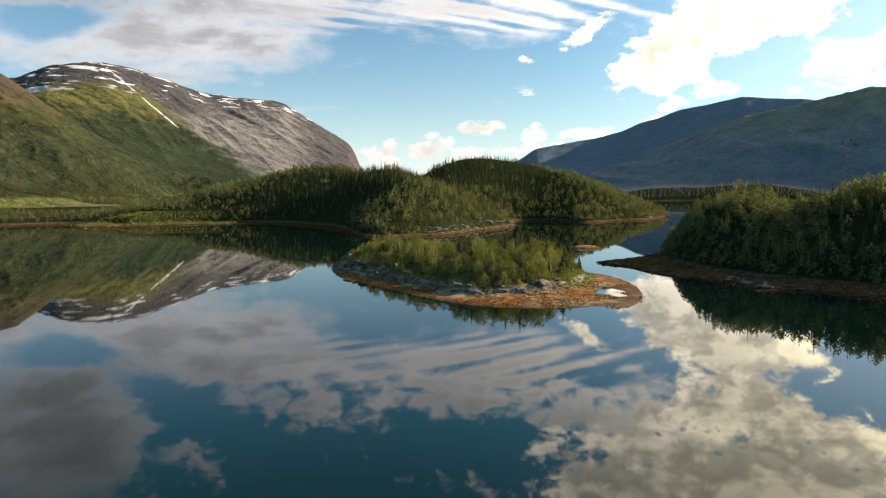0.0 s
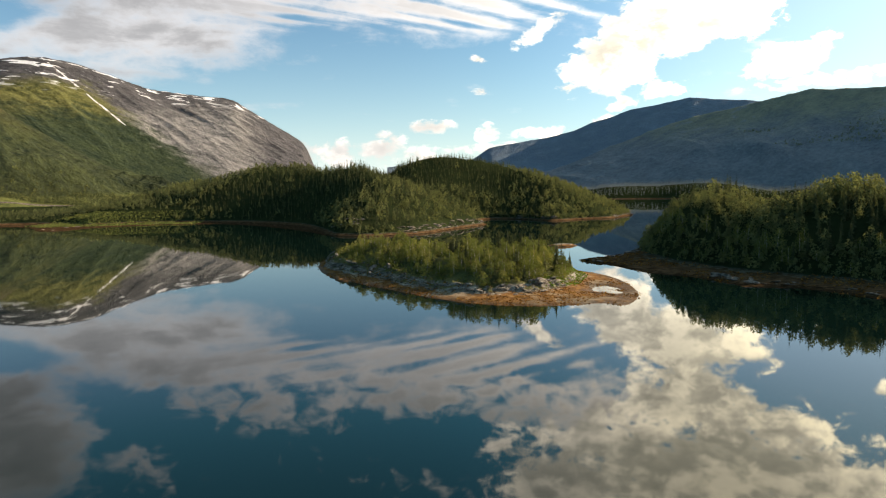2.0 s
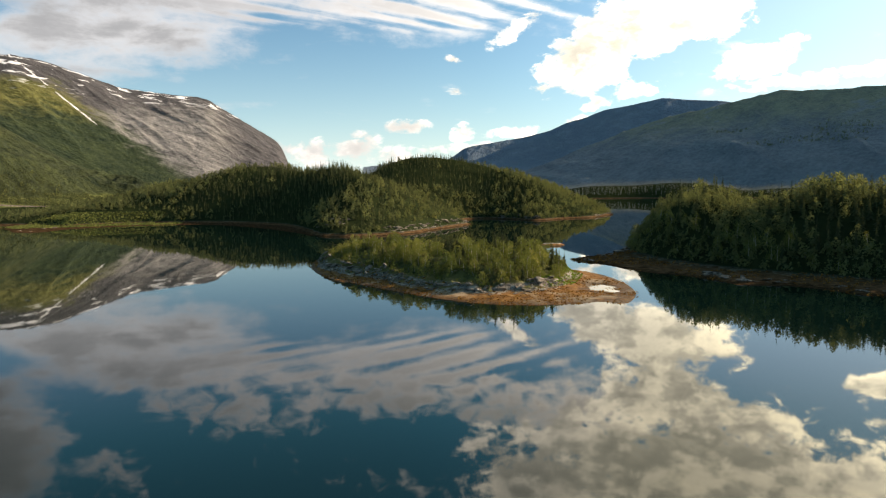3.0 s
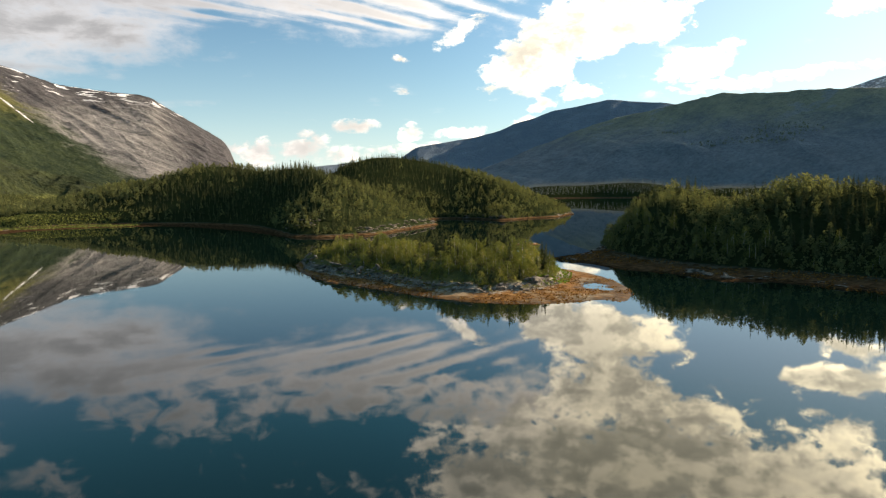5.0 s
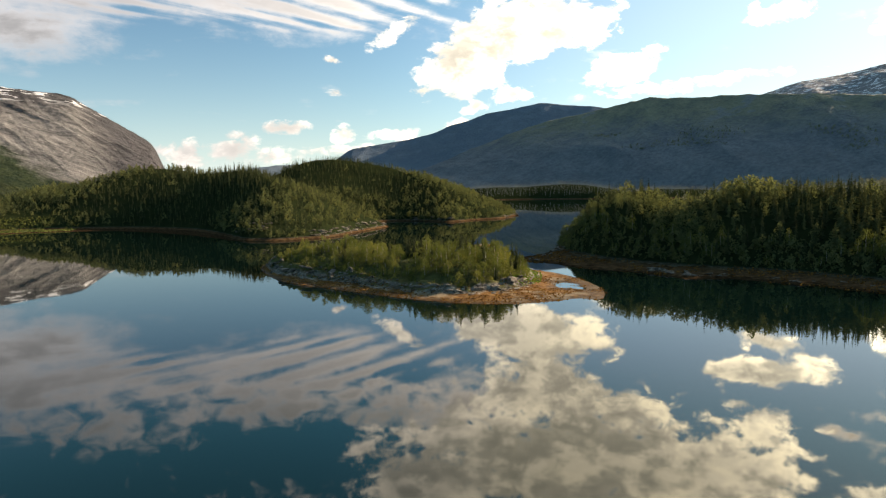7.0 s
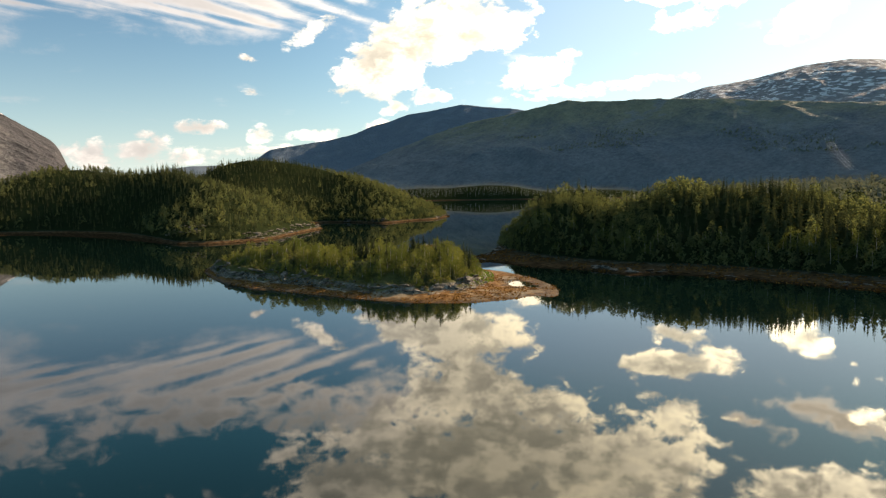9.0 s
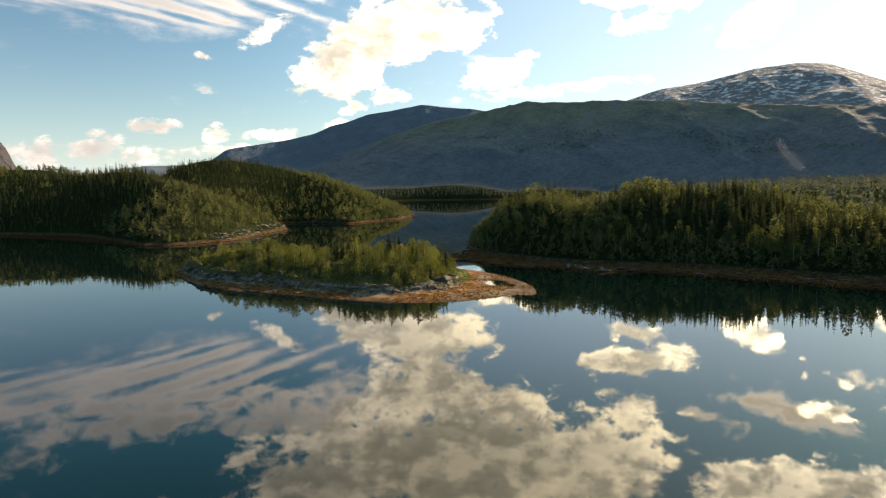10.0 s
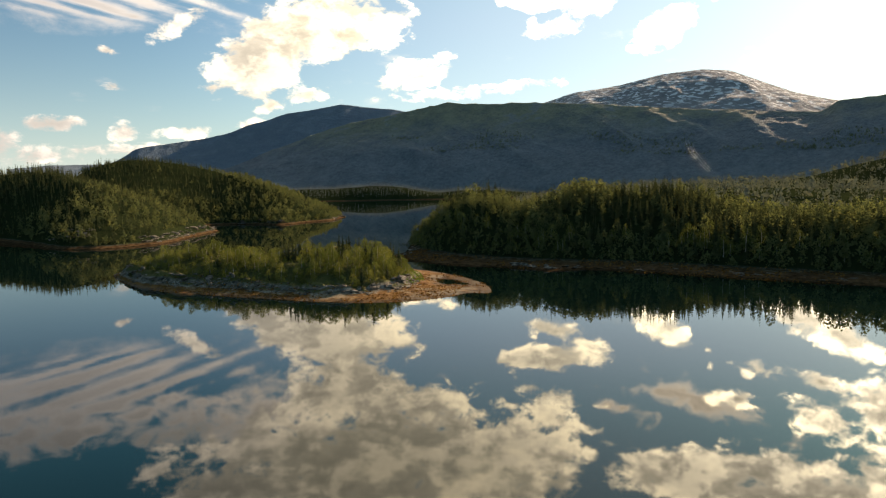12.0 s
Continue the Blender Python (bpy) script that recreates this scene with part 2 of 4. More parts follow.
def shore_material(name, wrack_top=0.9, rock_top=2.2, sandy=.56, wetness=1.0, grass=((0.05, 0.075, 0.02), (0.12, 0.14, 0.035), (0.2, 0.17, 0.07)), dull=0.0, gloss=0.12):
    """Brown wrack at the tide line, grey rock above it, then grass and moss."""
    m, N = material(name)
    p = N.add("ShaderNodeNewGeometry")
    pos, nrm = p.outputs["Position"], p.outputs["Normal"]
    z = N.add("ShaderNodeSeparateXYZ", [pos]).outputs[2]
    nz = N.add("ShaderNodeSeparateXYZ", [nrm]).outputs[2]
    big, mid, fine = N.noise(pos, 0.06, 4), N.noise(pos, 0.5, 6, 0.6), N.noise(pos, 3.5, 6, 0.65)
    wrack = N.ramp(N.math("ADD", N.math("MULTIPLY", mid, 0.6), N.math("MULTIPLY", fine, 0.4)),
                   [(0.32, (0.04, 0.02, 0.008)), (0.45, (0.15, 0.068, 0.017)), (0.57, (0.26, 0.125, 0.03)), (0.72, (0.32, 0.2, 0.08))])
    sand = N.ramp(fine, [(0.3, (0.22, 0.15, 0.085)), (0.7, (0.38, 0.29, 0.19))])
    wrack = N.mix(dull, wrack, N.ramp(mid, [(0.35, (0.05, 0.036, 0.026)), (0.65, (0.17, 0.125, 0.09))]))
    wrack = N.mix(N.ramp01(big, sandy, sandy + .08), wrack, sand)
    soak = N.math("MULTIPLY", N.math("ADD", 0.45, N.math("MULTIPLY", N.ramp01(N.math("ADD", z, N.math("MULTIPLY", N.math("SUBTRACT", mid, 0.5), 0.8)), 0.05, 0.5), 0.55)), wetness)
    wrack = N.mix(1.0, wrack, N.add("ShaderNodeCombineXYZ", [soak, soak, soak]).outputs[0], "MULTIPLY")
    rock = N.ramp(N.math("ADD", N.math("MULTIPLY", mid, 0.5), N.math("MULTIPLY", fine, 0.5)),
                  [(0.41, (0.035, 0.03, 0.024)), (0.5, (0.2, 0.175, 0.145)), (0.62, (0.44, 0.4, 0.34))])
    turf = N.ramp(N.math("ADD", N.math("MULTIPLY", big, 0.55), N.math("MULTIPLY", mid, 0.45)), [(0.35, grass[0]), (0.55, grass[1]), (0.72, grass[2])])
    zn = N.math("ADD", z, N.math("MULTIPLY", N.math("SUBTRACT", mid, 0.5), 1.2))
    c = N.mix(N.ramp01(zn, wrack_top - 0.15, wrack_top + 0.2), wrack, rock)
    veg = N.math("MAXIMUM", N.ramp01(zn, rock_top - 0.5, rock_top + 0.4), N.math("MULTIPLY", N.ramp01(nz, 0.86, 0.95), N.ramp01(zn, wrack_top + .1, wrack_top + .5)))
    c = N.mix(veg, c, turf)
    h = N.math("ADD", mid, N.math("MULTIPLY", fine, 0.6))
    wet = N.math("ADD", 0.55, N.math("MULTIPLY", N.ramp01(z, 0.1, 0.7), 0.4))
    finish(N, N.add("ShaderNodeBsdfPrincipled", {"Base Color": c, "Roughness": wet, "Specular IOR Level": gloss, "Normal": bumped(N, h, 0.8, 0.4)}).outputs[0])
    return m


M_ISLET = shore_material("islet_ground", 0.8, 2.3, .53, 1.0, ((0.055, 0.058, 0.02), (0.11, 0.105, 0.034), (0.2, 0.16, 0.066)))
# turf near black: shadow between the trees is put into its colour
M_SHORE = shore_material("forest_ground", 1.15, 1.2, .66, .7, ((0.016, 0.022, 0.01), (0.026, 0.034, 0.013), (0.038, 0.042, 0.018)), .6, 0.0)


def rock_material(name):
    m, N = material(name)
    pos = N.add("ShaderNodeNewGeometry").outputs["Position"]
    a, b = N.noise(pos, 0.7, 7, 0.65, 0.4), N.noise(pos, 4.0, 6, 0.65)
    r = N.add("ShaderNodeObjectInfo").outputs["Random"]
    v = N.math("ADD", N.math("MULTIPLY", a, 0.6), N.math("MULTIPLY", b, 0.4))
    c = N.ramp(v, [(0.38, (0.035, 0.03, 0.026)), (0.47, (0.15, 0.137, 0.12)), (0.56, (0.31, 0.285, 0.25)), (0.7, (0.48, 0.45, 0.4))])
    c = N.mix(1.0, c, N.ramp(r, [(0, (0.6, 0.57, 0.54)), (1, (1.05, 1.0, 0.95))]), "MULTIPLY")
    z = N.add("ShaderNodeSeparateXYZ", [pos]).outputs[2]
    c = N.mix(N.ramp01(N.math("ADD", z, N.math("MULTIPLY", a, 0.8)), 1.15, 0.75), c, (0.075, 0.038, 0.016, 1))
    finish(N, N.add("ShaderNodeBsdfPrincipled", {"Base Color": c, "Roughness": 0.9, "Specular IOR Level": 0.15, "Normal": bumped(N, v, 1.0, 0.5)}).outputs[0])
    return m


M_ROCK = rock_material("shore_rock")


def mountain_material(name, tree_line, grass_line, snow_line, snow_cut, rock_x=None, wood=((0.018, 0.03, 0.012), (0.04, 0.06, 0.018)),
                      heath=((0.06, 0.085, 0.02), (0.13, 0.14, 0.04)), stone=((0.1, 0.095, 0.095), (0.27, 0.25, 0.24)), snow_scale=0.012, relief=14.0, gully=None, flat=1.0, cap=None, cliff_shade=None, meadow=None):
    m, N = material(name)
    g = N.add("ShaderNodeNewGeometry")
    pos, nrm = g.outputs["Position"], g.outputs["Normal"]
    s = N.add("ShaderNodeSeparateXYZ", [pos])
    z, nz = s.outputs[2], N.add("ShaderNodeSeparateXYZ", [nrm]).outputs[2]
    big, mid, fine = N.noise(pos, 0.0025, 5, 0.55), N.noise(pos, 0.014, 6, 0.6), N.noise(pos, 0.09, 5, 0.65)
    tilted = N.mapping(N.mapping(pos, rot=(0, radians(-30), 0)), scale=(0.13, 0.5, 1))
    streak = N.noise(tilted, 0.022, 7, 0.62, 0.4)
    woods = N.ramp(N.math("ADD", N.math("MULTIPLY", mid, 0.45), N.math("MULTIPLY", fine, 0.55)), [(0.36, wood[0]), (0.64, wood[1])])
    heathc = N.ramp(N.math("ADD", N.math("MULTIPLY", mid, 0.6), N.math("MULTIPLY", fine, 0.4)), [(0.36, heath[0]), (0.64, heath[1])])
    thread = N.noise(N.mapping(tilted, scale=(.6, 1, 1)), 0.11, 6, 0.65, 0.3)
    rockc = N.ramp(N.math("ADD", N.math("ADD", N.math("MULTIPLY", streak, 0.45), N.math("MULTIPLY", thread, 0.35)), N.math("MULTIPLY", fine, 0.2)), [(0.38, stone[0]), (0.62, stone[1])])
    zz = N.math("ADD", z, N.math("MULTIPLY", N.math("SUBTRACT", mid, 0.5), 190.0))
    zz = N.math("ADD", zz, N.math("MULTIPLY", N.math("SUBTRACT", big, 0.5), 160.0))
    grove = N.ramp01(N.math("ADD", N.math("MULTIPLY", mid, 0.6), N.math("MULTIPLY", big, 0.4)), 0.53, 0.6)
    c = N.mix(N.math("MULTIPLY", N.ramp01(zz, tree_line - 70, tree_line + 70), N.math("SUBTRACT", 1.0, N.math("MULTIPLY", grove, 0.75))), woods, heathc)
    if meadow:
        c = N.mix(N.ramp01(N.math("ADD", z, N.math("MULTIPLY", N.math("SUBTRACT", mid, 0.5), 16.0)), meadow + 4, meadow - 4), c, N.ramp(fine, [(0.35, (0.07, 0.085, 0.025)), (0.65, (0.16, 0.17, 0.05))]))
    bare = N.ramp01(zz, grass_line - 50, grass_line + 50)
    if rock_x is not None:
        lo, hi = rock_x
        u, v = N.math("DIVIDE", s.outputs[0], s.outputs[1]), N.math("DIVIDE", z, s.outputs[1])
        x = N.math("ADD", N.math("ADD", u, N.math("MULTIPLY", v, lo)), N.math("MULTIPLY", N.math("SUBTRACT", mid, 0.5), 0.11))
        slab = N.math("MULTIPLY", N.ramp01(x, hi - .02, hi + .02), N.ramp01(z, 10, 80))
        bare = N.math("MAXIMUM", bare, slab)
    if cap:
        # dark lichened rock along the top, and shade painted on the slab's steep end
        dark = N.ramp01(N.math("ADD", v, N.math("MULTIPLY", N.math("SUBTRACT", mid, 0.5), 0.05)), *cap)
        dark = N.math("MAXIMUM", dark, N.ramp01(N.math("ADD", N.math("ADD", u, N.math("MULTIPLY", v, .35)), N.math("MULTIPLY", N.math("SUBTRACT", mid, 0.5), 0.08)), *cliff_shade))
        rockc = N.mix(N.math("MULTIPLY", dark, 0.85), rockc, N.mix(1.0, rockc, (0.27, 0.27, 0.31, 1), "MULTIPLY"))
    c = N.mix(bare, c, rockc)
    flake = N.noise(N.mapping(pos, scale=(flat, flat, 3.0)), snow_scale, 5, 0.55, 0.3)
    sn = N.math("MULTIPLY", N.ramp01(flake, snow_cut, snow_cut + 0.025), N.ramp01(N.math("ADD", z, N.math("MULTIPLY", N.math("SUBTRACT", big, .5), 200.0)), snow_line - 60, snow_line + 60))
    if gully:
        off = N.math("ADD", N.math("ADD", u, N.math("MULTIPLY", v, gully[0])), N.math("MULTIPLY", N.math("SUBTRACT", fine, 0.5), 0.010))
        line = N.ramp01(N.math("ABSOLUTE", N.math("SUBTRACT", off, gully[1])), 0.0013, 0.0006)
        sn = N.math("MAXIMUM", sn, N.math("MULTIPLY", line, N.math("MULTIPLY", N.ramp01(v, .09, .1), N.ramp01(mid, .46, .52))))
    c = N.mix(sn, c, (0.8, 0.81, 0.84, 1))
    h = N.math("ADD", N.math("ADD", streak, N.math("MULTIPLY", thread, 0.5)), N.math("MULTIPLY", fine, 0.7))
    finish(N, N.add("ShaderNodeBsdfPrincipled", {"Base Color": c, "Roughness": 0.95, "Specular IOR Level": 0.1, "Normal": bumped(N, h, 1.0, relief)}).outputs[0])
    return m


m_water, N = material("water")
pos = N.add("ShaderNodeNewGeometry").outputs["Position"]
w1 = N.noise(N.mapping(pos, scale=(1, 0.55, 1)), 0.35, 3, 0.5)
w2 = N.noise(pos, 0.02, 3, 0.5)
wind = N.math("MULTIPLY", N.ramp01(w2, 0.45, 0.7), w1)
finish(N, N.add("ShaderNodeBsdfPrincipled", {"Base Color": (0.0018, 0.0085, 0.0072, 1), "Roughness": 0.018, "IOR": 1.45,
                                             "Normal": bumped(N, wind, 0.02, 0.25)}).outputs[0])


# ---------------------------------------------------------------- mesh helpers
def mesh_from(name, verts, quads, mat, tint=None, smooth=False):
    """A mesh from arrays of corners and four-sided faces."""
    me = bpy.data.meshes.new(name)
    verts, quads = np.asarray(verts, np.float32), np.asarray(quads, np.int32)
    me.vertices.add(len(verts))
    me.vertices.foreach_set("co", verts.ravel())
    me.loops.add(quads.size)
    me.loops.foreach_set("vertex_index", quads.ravel())
    me.polygons.add(len(quads))
    me.polygons.foreach_set("loop_start", np.arange(0, quads.size, 4, dtype=np.int32))
    me.polygons.foreach_set("loop_total", np.full(len(quads), 4, np.int32))
    me.polygons.foreach_set("use_smooth", np.full(len(quads), smooth, bool))
    if tint is not None:
        a = me.attributes.new("tint", "FLOAT", "POINT")
        a.data.foreach_set("value", np.asarray(tint, np.float32))
    me.update(calc_edges=True)
    me.materials.append(mat)
    return me


def part(name, me, parent, label=""):
    ob = new(name, me)
    ob.parent = parent
    if label:
        tagged(ob, label)
    return ob


def smooth_loop(pts, rounds=2):
    """A closed line with its corners cut."""
    p = np.array(pts, float)
    for _ in range(rounds):
        q = np.roll(p, -1, 0)
        p = np.stack([p * .75 + q * .25, p * .25 + q * .75], 1).reshape(-1, 2)
    return p


def inside_distance(x, y, loop):
    """Metres to the line, positive inside it."""
    x, y = np.asarray(x, float), np.asarray(y, float)
    best, odd = np.full(x.shape, 1e9), np.zeros(x.shape, bool)
    for (ax, ay), (bx, by) in zip(loop, np.roll(loop, -1, 0)):
        dx, dy = bx - ax, by - ay
        s = np.clip(((x - ax) * dx + (y - ay) * dy) / (dx * dx + dy * dy + 1e-9), 0, 1)
        best = np.minimum(best, np.hypot(x - ax - s * dx, y - ay - s * dy))
        if ay != by:
            odd ^= ((ay > y) != (by > y)) & (x < ax + (y - ay) / (by - ay) * dx)
    return np.where(odd, best, -best)


def step01(v, lo, hi):
    s = np.clip((v - lo) / (hi - lo), 0, 1)
    return s * s * (3 - 2 * s)


_lat = np.random.RandomState(7).rand(256, 256)


def lattice(x, y):
    xi, yi = np.floor(x).astype(int), np.floor(y).astype(int)
    fx, fy = x - xi, y - yi
    fx, fy = fx * fx * (3 - 2 * fx), fy * fy * (3 - 2 * fy)
    g = lambda i, j: _lat[(xi + i) % 256, (yi + j) % 256]
    return (g(0, 0) * (1 - fx) + g(1, 0) * fx) * (1 - fy) + (g(0, 1) * (1 - fx) + g(1, 1) * fx) * fy


def rough_noise(x, y, size, octaves=4):
    """Uneven ground, about -1 to 1, with its largest swells of that size."""
    out, amp, tot = 0, 1.0, 0
    for k in range(octaves):
        out = out + amp * (lattice(x / size + 17.3 * k, y / size + 5.1 * k) * 2 - 1)
        tot, amp, size = tot + amp, amp * .5, size * .5
    return out / tot


def ridge_noise(x, y, size, octaves=5):
    out, amp, tot = 0, 1.0, 0
    for k in range(octaves):
        n = 1 - abs(lattice(x / size + 11.7 * k, y / size + 3.9 * k) * 2 - 1)
        out = out + amp * n * n
        tot, amp, size = tot + amp, amp * .52, size * .5
    return out / tot


def land(name, height, box, cell, mat, label, floor=-2.5):
    """Ground from a height function over a box of the plan; what lies deep under water is left out."""
    x0, x1, y0, y1 = box
    nx, ny = int((x1 - x0) / cell) + 1, int((y1 - y0) / cell) + 1
    X, Y = np.meshgrid(np.linspace(x0, x1, nx), np.linspace(y0, y1, ny))
    Z = height(X, Y)
    idx = np.arange(nx * ny).reshape(ny, nx)
    q = np.stack([idx[:-1, :-1], idx[:-1, 1:], idx[1:, 1:], idx[1:, :-1]], -1).reshape(-1, 4)
    zq = Z.ravel()[q].max(1)
    q = q[zq > floor]
    used, inv = np.unique(q, return_inverse=True)
    V = np.stack([X.ravel(), Y.ravel(), np.maximum(Z.ravel(), floor - 1)], 1)[used]
    ob = new(name, mesh_from(name, V, inv.reshape(-1, 4), mat, smooth=True))
    return tagged(ob, label, "ground", kind="structure")


# ---------------------------------------------------------------- water
n = 64
wx = np.linspace(-4900, 4900, n)
X, Y = np.meshgrid(wx, wx)
idx = np.arange(n * n).reshape(n, n)
wq = np.stack([idx[:-1, :-1], idx[:-1, 1:], idx[1:, 1:], idx[1:, :-1]], -1).reshape(-1, 4)
tagged(new("water", mesh_from("water", np.stack([X.ravel(), Y.ravel(), 0 * X.ravel()], 1), wq, m_water, smooth=True)),
       "calm dark teal fjord water mirroring the clouds", "water", kind="structure")

# ---------------------------------------------------------------- landforms
ISLET_COAST = smooth_loop([(-36, 236), (-35, 214), (-30, 193), (-19, 177), (-11, 165), (-2, 152), (6, 144), (15, 140), (26, 140), (33, 143), (36, 137),
                           (42, 146), (46, 157), (48, 170), (48, 183), (44, 193), (37, 203), (24, 213), (8, 224), (-10, 238), (-24, 248), (-33, 246)])
ISLET_BANK = smooth_loop([(-32, 234), (-31, 216), (-26, 203), (-18, 192), (-10, 178), (-3, 167), (4, 158), (10, 155), (17, 156), (24, 160), (30, 164), (35, 173), (40, 186),
                          (35, 199), (22, 209), (6, 220), (-11, 234), (-23, 243), (-30, 242)])


def islet_height(x, y):
    c, b = inside_distance(x, y, ISLET_COAST), inside_distance(x, y, ISLET_BANK)
    beach = np.where(c > 0, 0.75 * np.clip(c / np.maximum(c - np.minimum(b, 0), .5), 0, 1) ** .7, 0.22 * c)
    z = beach + 1.3 * step01(b, -0.8, 2.2) + 3.2 * step01(b, 1.5, 13)
    z = z + 2.2 * np.exp(-((x + 10) / 18) ** 2 - ((y - 222) / 17) ** 2) * step01(b, 0, 8) + 1.0 * np.exp(-((x - 14) / 16) ** 2 - ((y - 185) / 14) ** 2) * step01(b, 0, 8)
    z = z + rough_noise(x, y, 6, 4) * (0.16 + 0.5 * step01(b, -2, 2)) * step01(c, -2, 2)
    crag = ridge_noise(x * 1.3, y, 7, 4) * np.exp(-((b - .2) / 2.6) ** 2) * step01(c, 0, 3) * (1 - .8 * step01(x, 24, 34))
    z = z + crag * (2.0 + 1.1 * step01(x, -5, -25))
    pool = np.exp(-((x - 37) / 6) ** 2 - ((y - 160) / 10) ** 2)
    deep = np.exp(-(((x - 39.3) / 2.9) ** 2 + ((y - 163) / 5.2) ** 2) ** 1.5) * (1 + rough_noise(x, y, 3, 2))
    return z - (0.42 * pool + 0.45 * deep) * step01(c, 0, 3)


land("islet_ground", islet_height, (-45, 58, 128, 258), 0.5, M_ISLET, "small rocky islet with brown seaweed round its shore")

HILL_COAST = smooth_loop([(-560, 440), (-420, 440), (-330, 452), (-291, 462), (-270, 482), (-248, 466), (-222, 418), (-206, 424), (-205, 458), (-171, 482), (-132, 484), (-106, 459), (-81, 425), (-58, 382),
                          (-46, 350), (-24, 345), (-8, 352), (6, 361), (21, 392), (42, 426), (48, 436), (40, 458), (52, 498), (69, 503), (86, 484), (94, 462), (106, 469),
                          (126, 486), (146, 490), (170, 528), (182, 548), (186, 600), (150, 720), (40, 840), (-150, 900), (-560, 900)])


def bumps(x, y, rows):
    z = 0
    for cx, cy, rx, ry, turn, h in rows:
        c, s = math.cos(radians(turn)), math.sin(radians(turn))
        u, v = ((x - cx) * c + (y - cy) * s) / rx, (-(x - cx) * s + (y - cy) * c) / ry
        z = z + (h * np.exp(-(u * u + v * v) ** 1.2)) ** 3
    return z ** (1 / 3)


def shore_rise(z, c, slope, beach=5.0):
    """Keeps a hill down towards its coast: a low beach, then a bank."""
    low = np.where(c > 0, 0.9 * np.clip(c / beach, 0, 1) ** .8, 0.2 * c)
    top = np.maximum(z, 0) * (1 - np.exp(-np.maximum(c - beach, 0) * slope / np.maximum(z, 1)))
    return low + top


def tidal_flats(x, y):
    """How far the tidal flats reach in from the water, below the hill and the far meadow."""
    return (24 * step01(x, -30, -75) + 10 * step01(x, -130, -190)) * step01(y, 700, 600)


def hill_height(x, y):
    c = inside_distance(x, y, HILL_COAST)
    flats = tidal_flats(x, y)
    z = 3.0 + bumps(x, y, [(-92, 525, 84, 95, 0, 65), (-18, 485, 56, 80, 0, 50), (52, 630, 80, 95, 0, 68), (112, 575, 62, 62, -20, 38), (-114, 600, 62, 80, 0, 50), (-165, 640, 85, 110, 0, 25)])
    rise = shore_rise(z, c - flats, .66, 2.6)
    rise = np.where(c < flats, np.where(c > 0, .15 * np.clip(c / 4, 0, 1), .2 * c), rise + .15)
    return rise + rough_noise(x, y, 40, 4) * 2.0 * step01(c - flats, 4, 30) + rough_noise(x, y, 7, 3) * (.12 + .38 * step01(c - flats, -4, 3)) * step01(c, -3, 3)


land("wooded_hill_ground", hill_height, (-565, 195, 335, 905), 4.0, M_SHORE, "wooded hill rising from the far shore")

EAST_COAST = smooth_loop([(50, 228), (50, 214), (55, 208), (58, 197), (60, 188), (69, 179), (73, 166), (73, 158), (80, 158), (89, 149), (98, 130), (106, 110), (116, 88), (128, 62), (140, 30), (160, -30), (190, -120),
                          (700, -160), (1250, 200), (1250, 900), (800, 930), (560, 800), (400, 640), (262, 470), (165, 358), (112, 303), (91, 272), (79, 254), (69, 239)])


EAST_WOOD = smooth_loop([(86, 264), (79, 247), (76, 231), (77, 215), (79, 203), (82, 192), (87, 181), (94, 172), (104, 163), (112, 146), (119, 126), (129, 104), (142, 76), (156, 40), (176, -24), (206, -110),
                         (700, -140), (1230, 210), (1230, 880), (800, 905), (575, 780), (415, 620), (276, 455), (178, 346), (124, 298), (92, 276)])


def east_height(x, y):
    c, w = inside_distance(x, y, EAST_COAST), inside_distance(x, y, EAST_WOOD)
    z = bumps(x, y, [(95, 229, 21, 36, -25, 16.5), (133, 192, 46, 36, -35, 17.0), (170, 205, 50, 48, -35, 13.0), (168, 116, 58, 62, 0, 8), (440, 330, 230, 170, 20, 15), (300, 300, 120, 90, 0, 10), (920, 330, 190, 220, 0, 62), (850, 120, 200, 160, 0, 50), (700, 560, 250, 160, 20, 18)])
    flat = np.where(c > 0, 1.3 * np.clip(c / np.maximum(c - np.minimum(w, 0), 1), 0, 1) ** .8, 0.2 * c)
    up = 2.0 * step01(w, 0, 5) + z * (1 - np.exp(-np.maximum(w, 0) / 5.5))
    return flat + up + rough_noise(x, y, 30, 4) * 1.2 * step01(w, 0, 20) + rough_noise(x, y, 6, 3) * .35 * step01(c, -3, 3)


land("promontory_ground", east_height, (40, 330, -165, 380), 3.0, M_SHORE, "wooded promontory with a low brown tidal shore")


def hinterland_height(x, y):
    return np.where((x > 328) | (y > 378), east_height(x, y), -9.0)


land("hinterland_ground", hinterland_height, (140, 1256, -165, 935), 12.0, M_SHORE, "wooded land behind the promontory")

FAR_COAST = smooth_loop([(270, 1120), (330, 1085), (400, 1078), (470, 1040), (540, 990), (640, 940), (900, 1000), (900, 1300), (300, 1400), (200, 1250)])


def far_height(x, y):
    c = inside_distance(x, y, FAR_COAST)
    z = 2 + bumps(x, y, [(400, 1150, 120, 60, -28, 18), (490, 1090, 90, 60, -30, 24), (640, 1010, 100, 70, -20, 12)])
    return shore_rise(z, c, .9, 2.0) + rough_noise(x, y, 50, 3) * 2 * step01(c, 4, 30)




def reef_height(x, y):
    return 1.0 - ((x - 57) / 6.5) ** 2 * 1.2 - ((y - 277) / 3.5) ** 2 * 1.2 + rough_noise(x, y, 3, 3) * .4


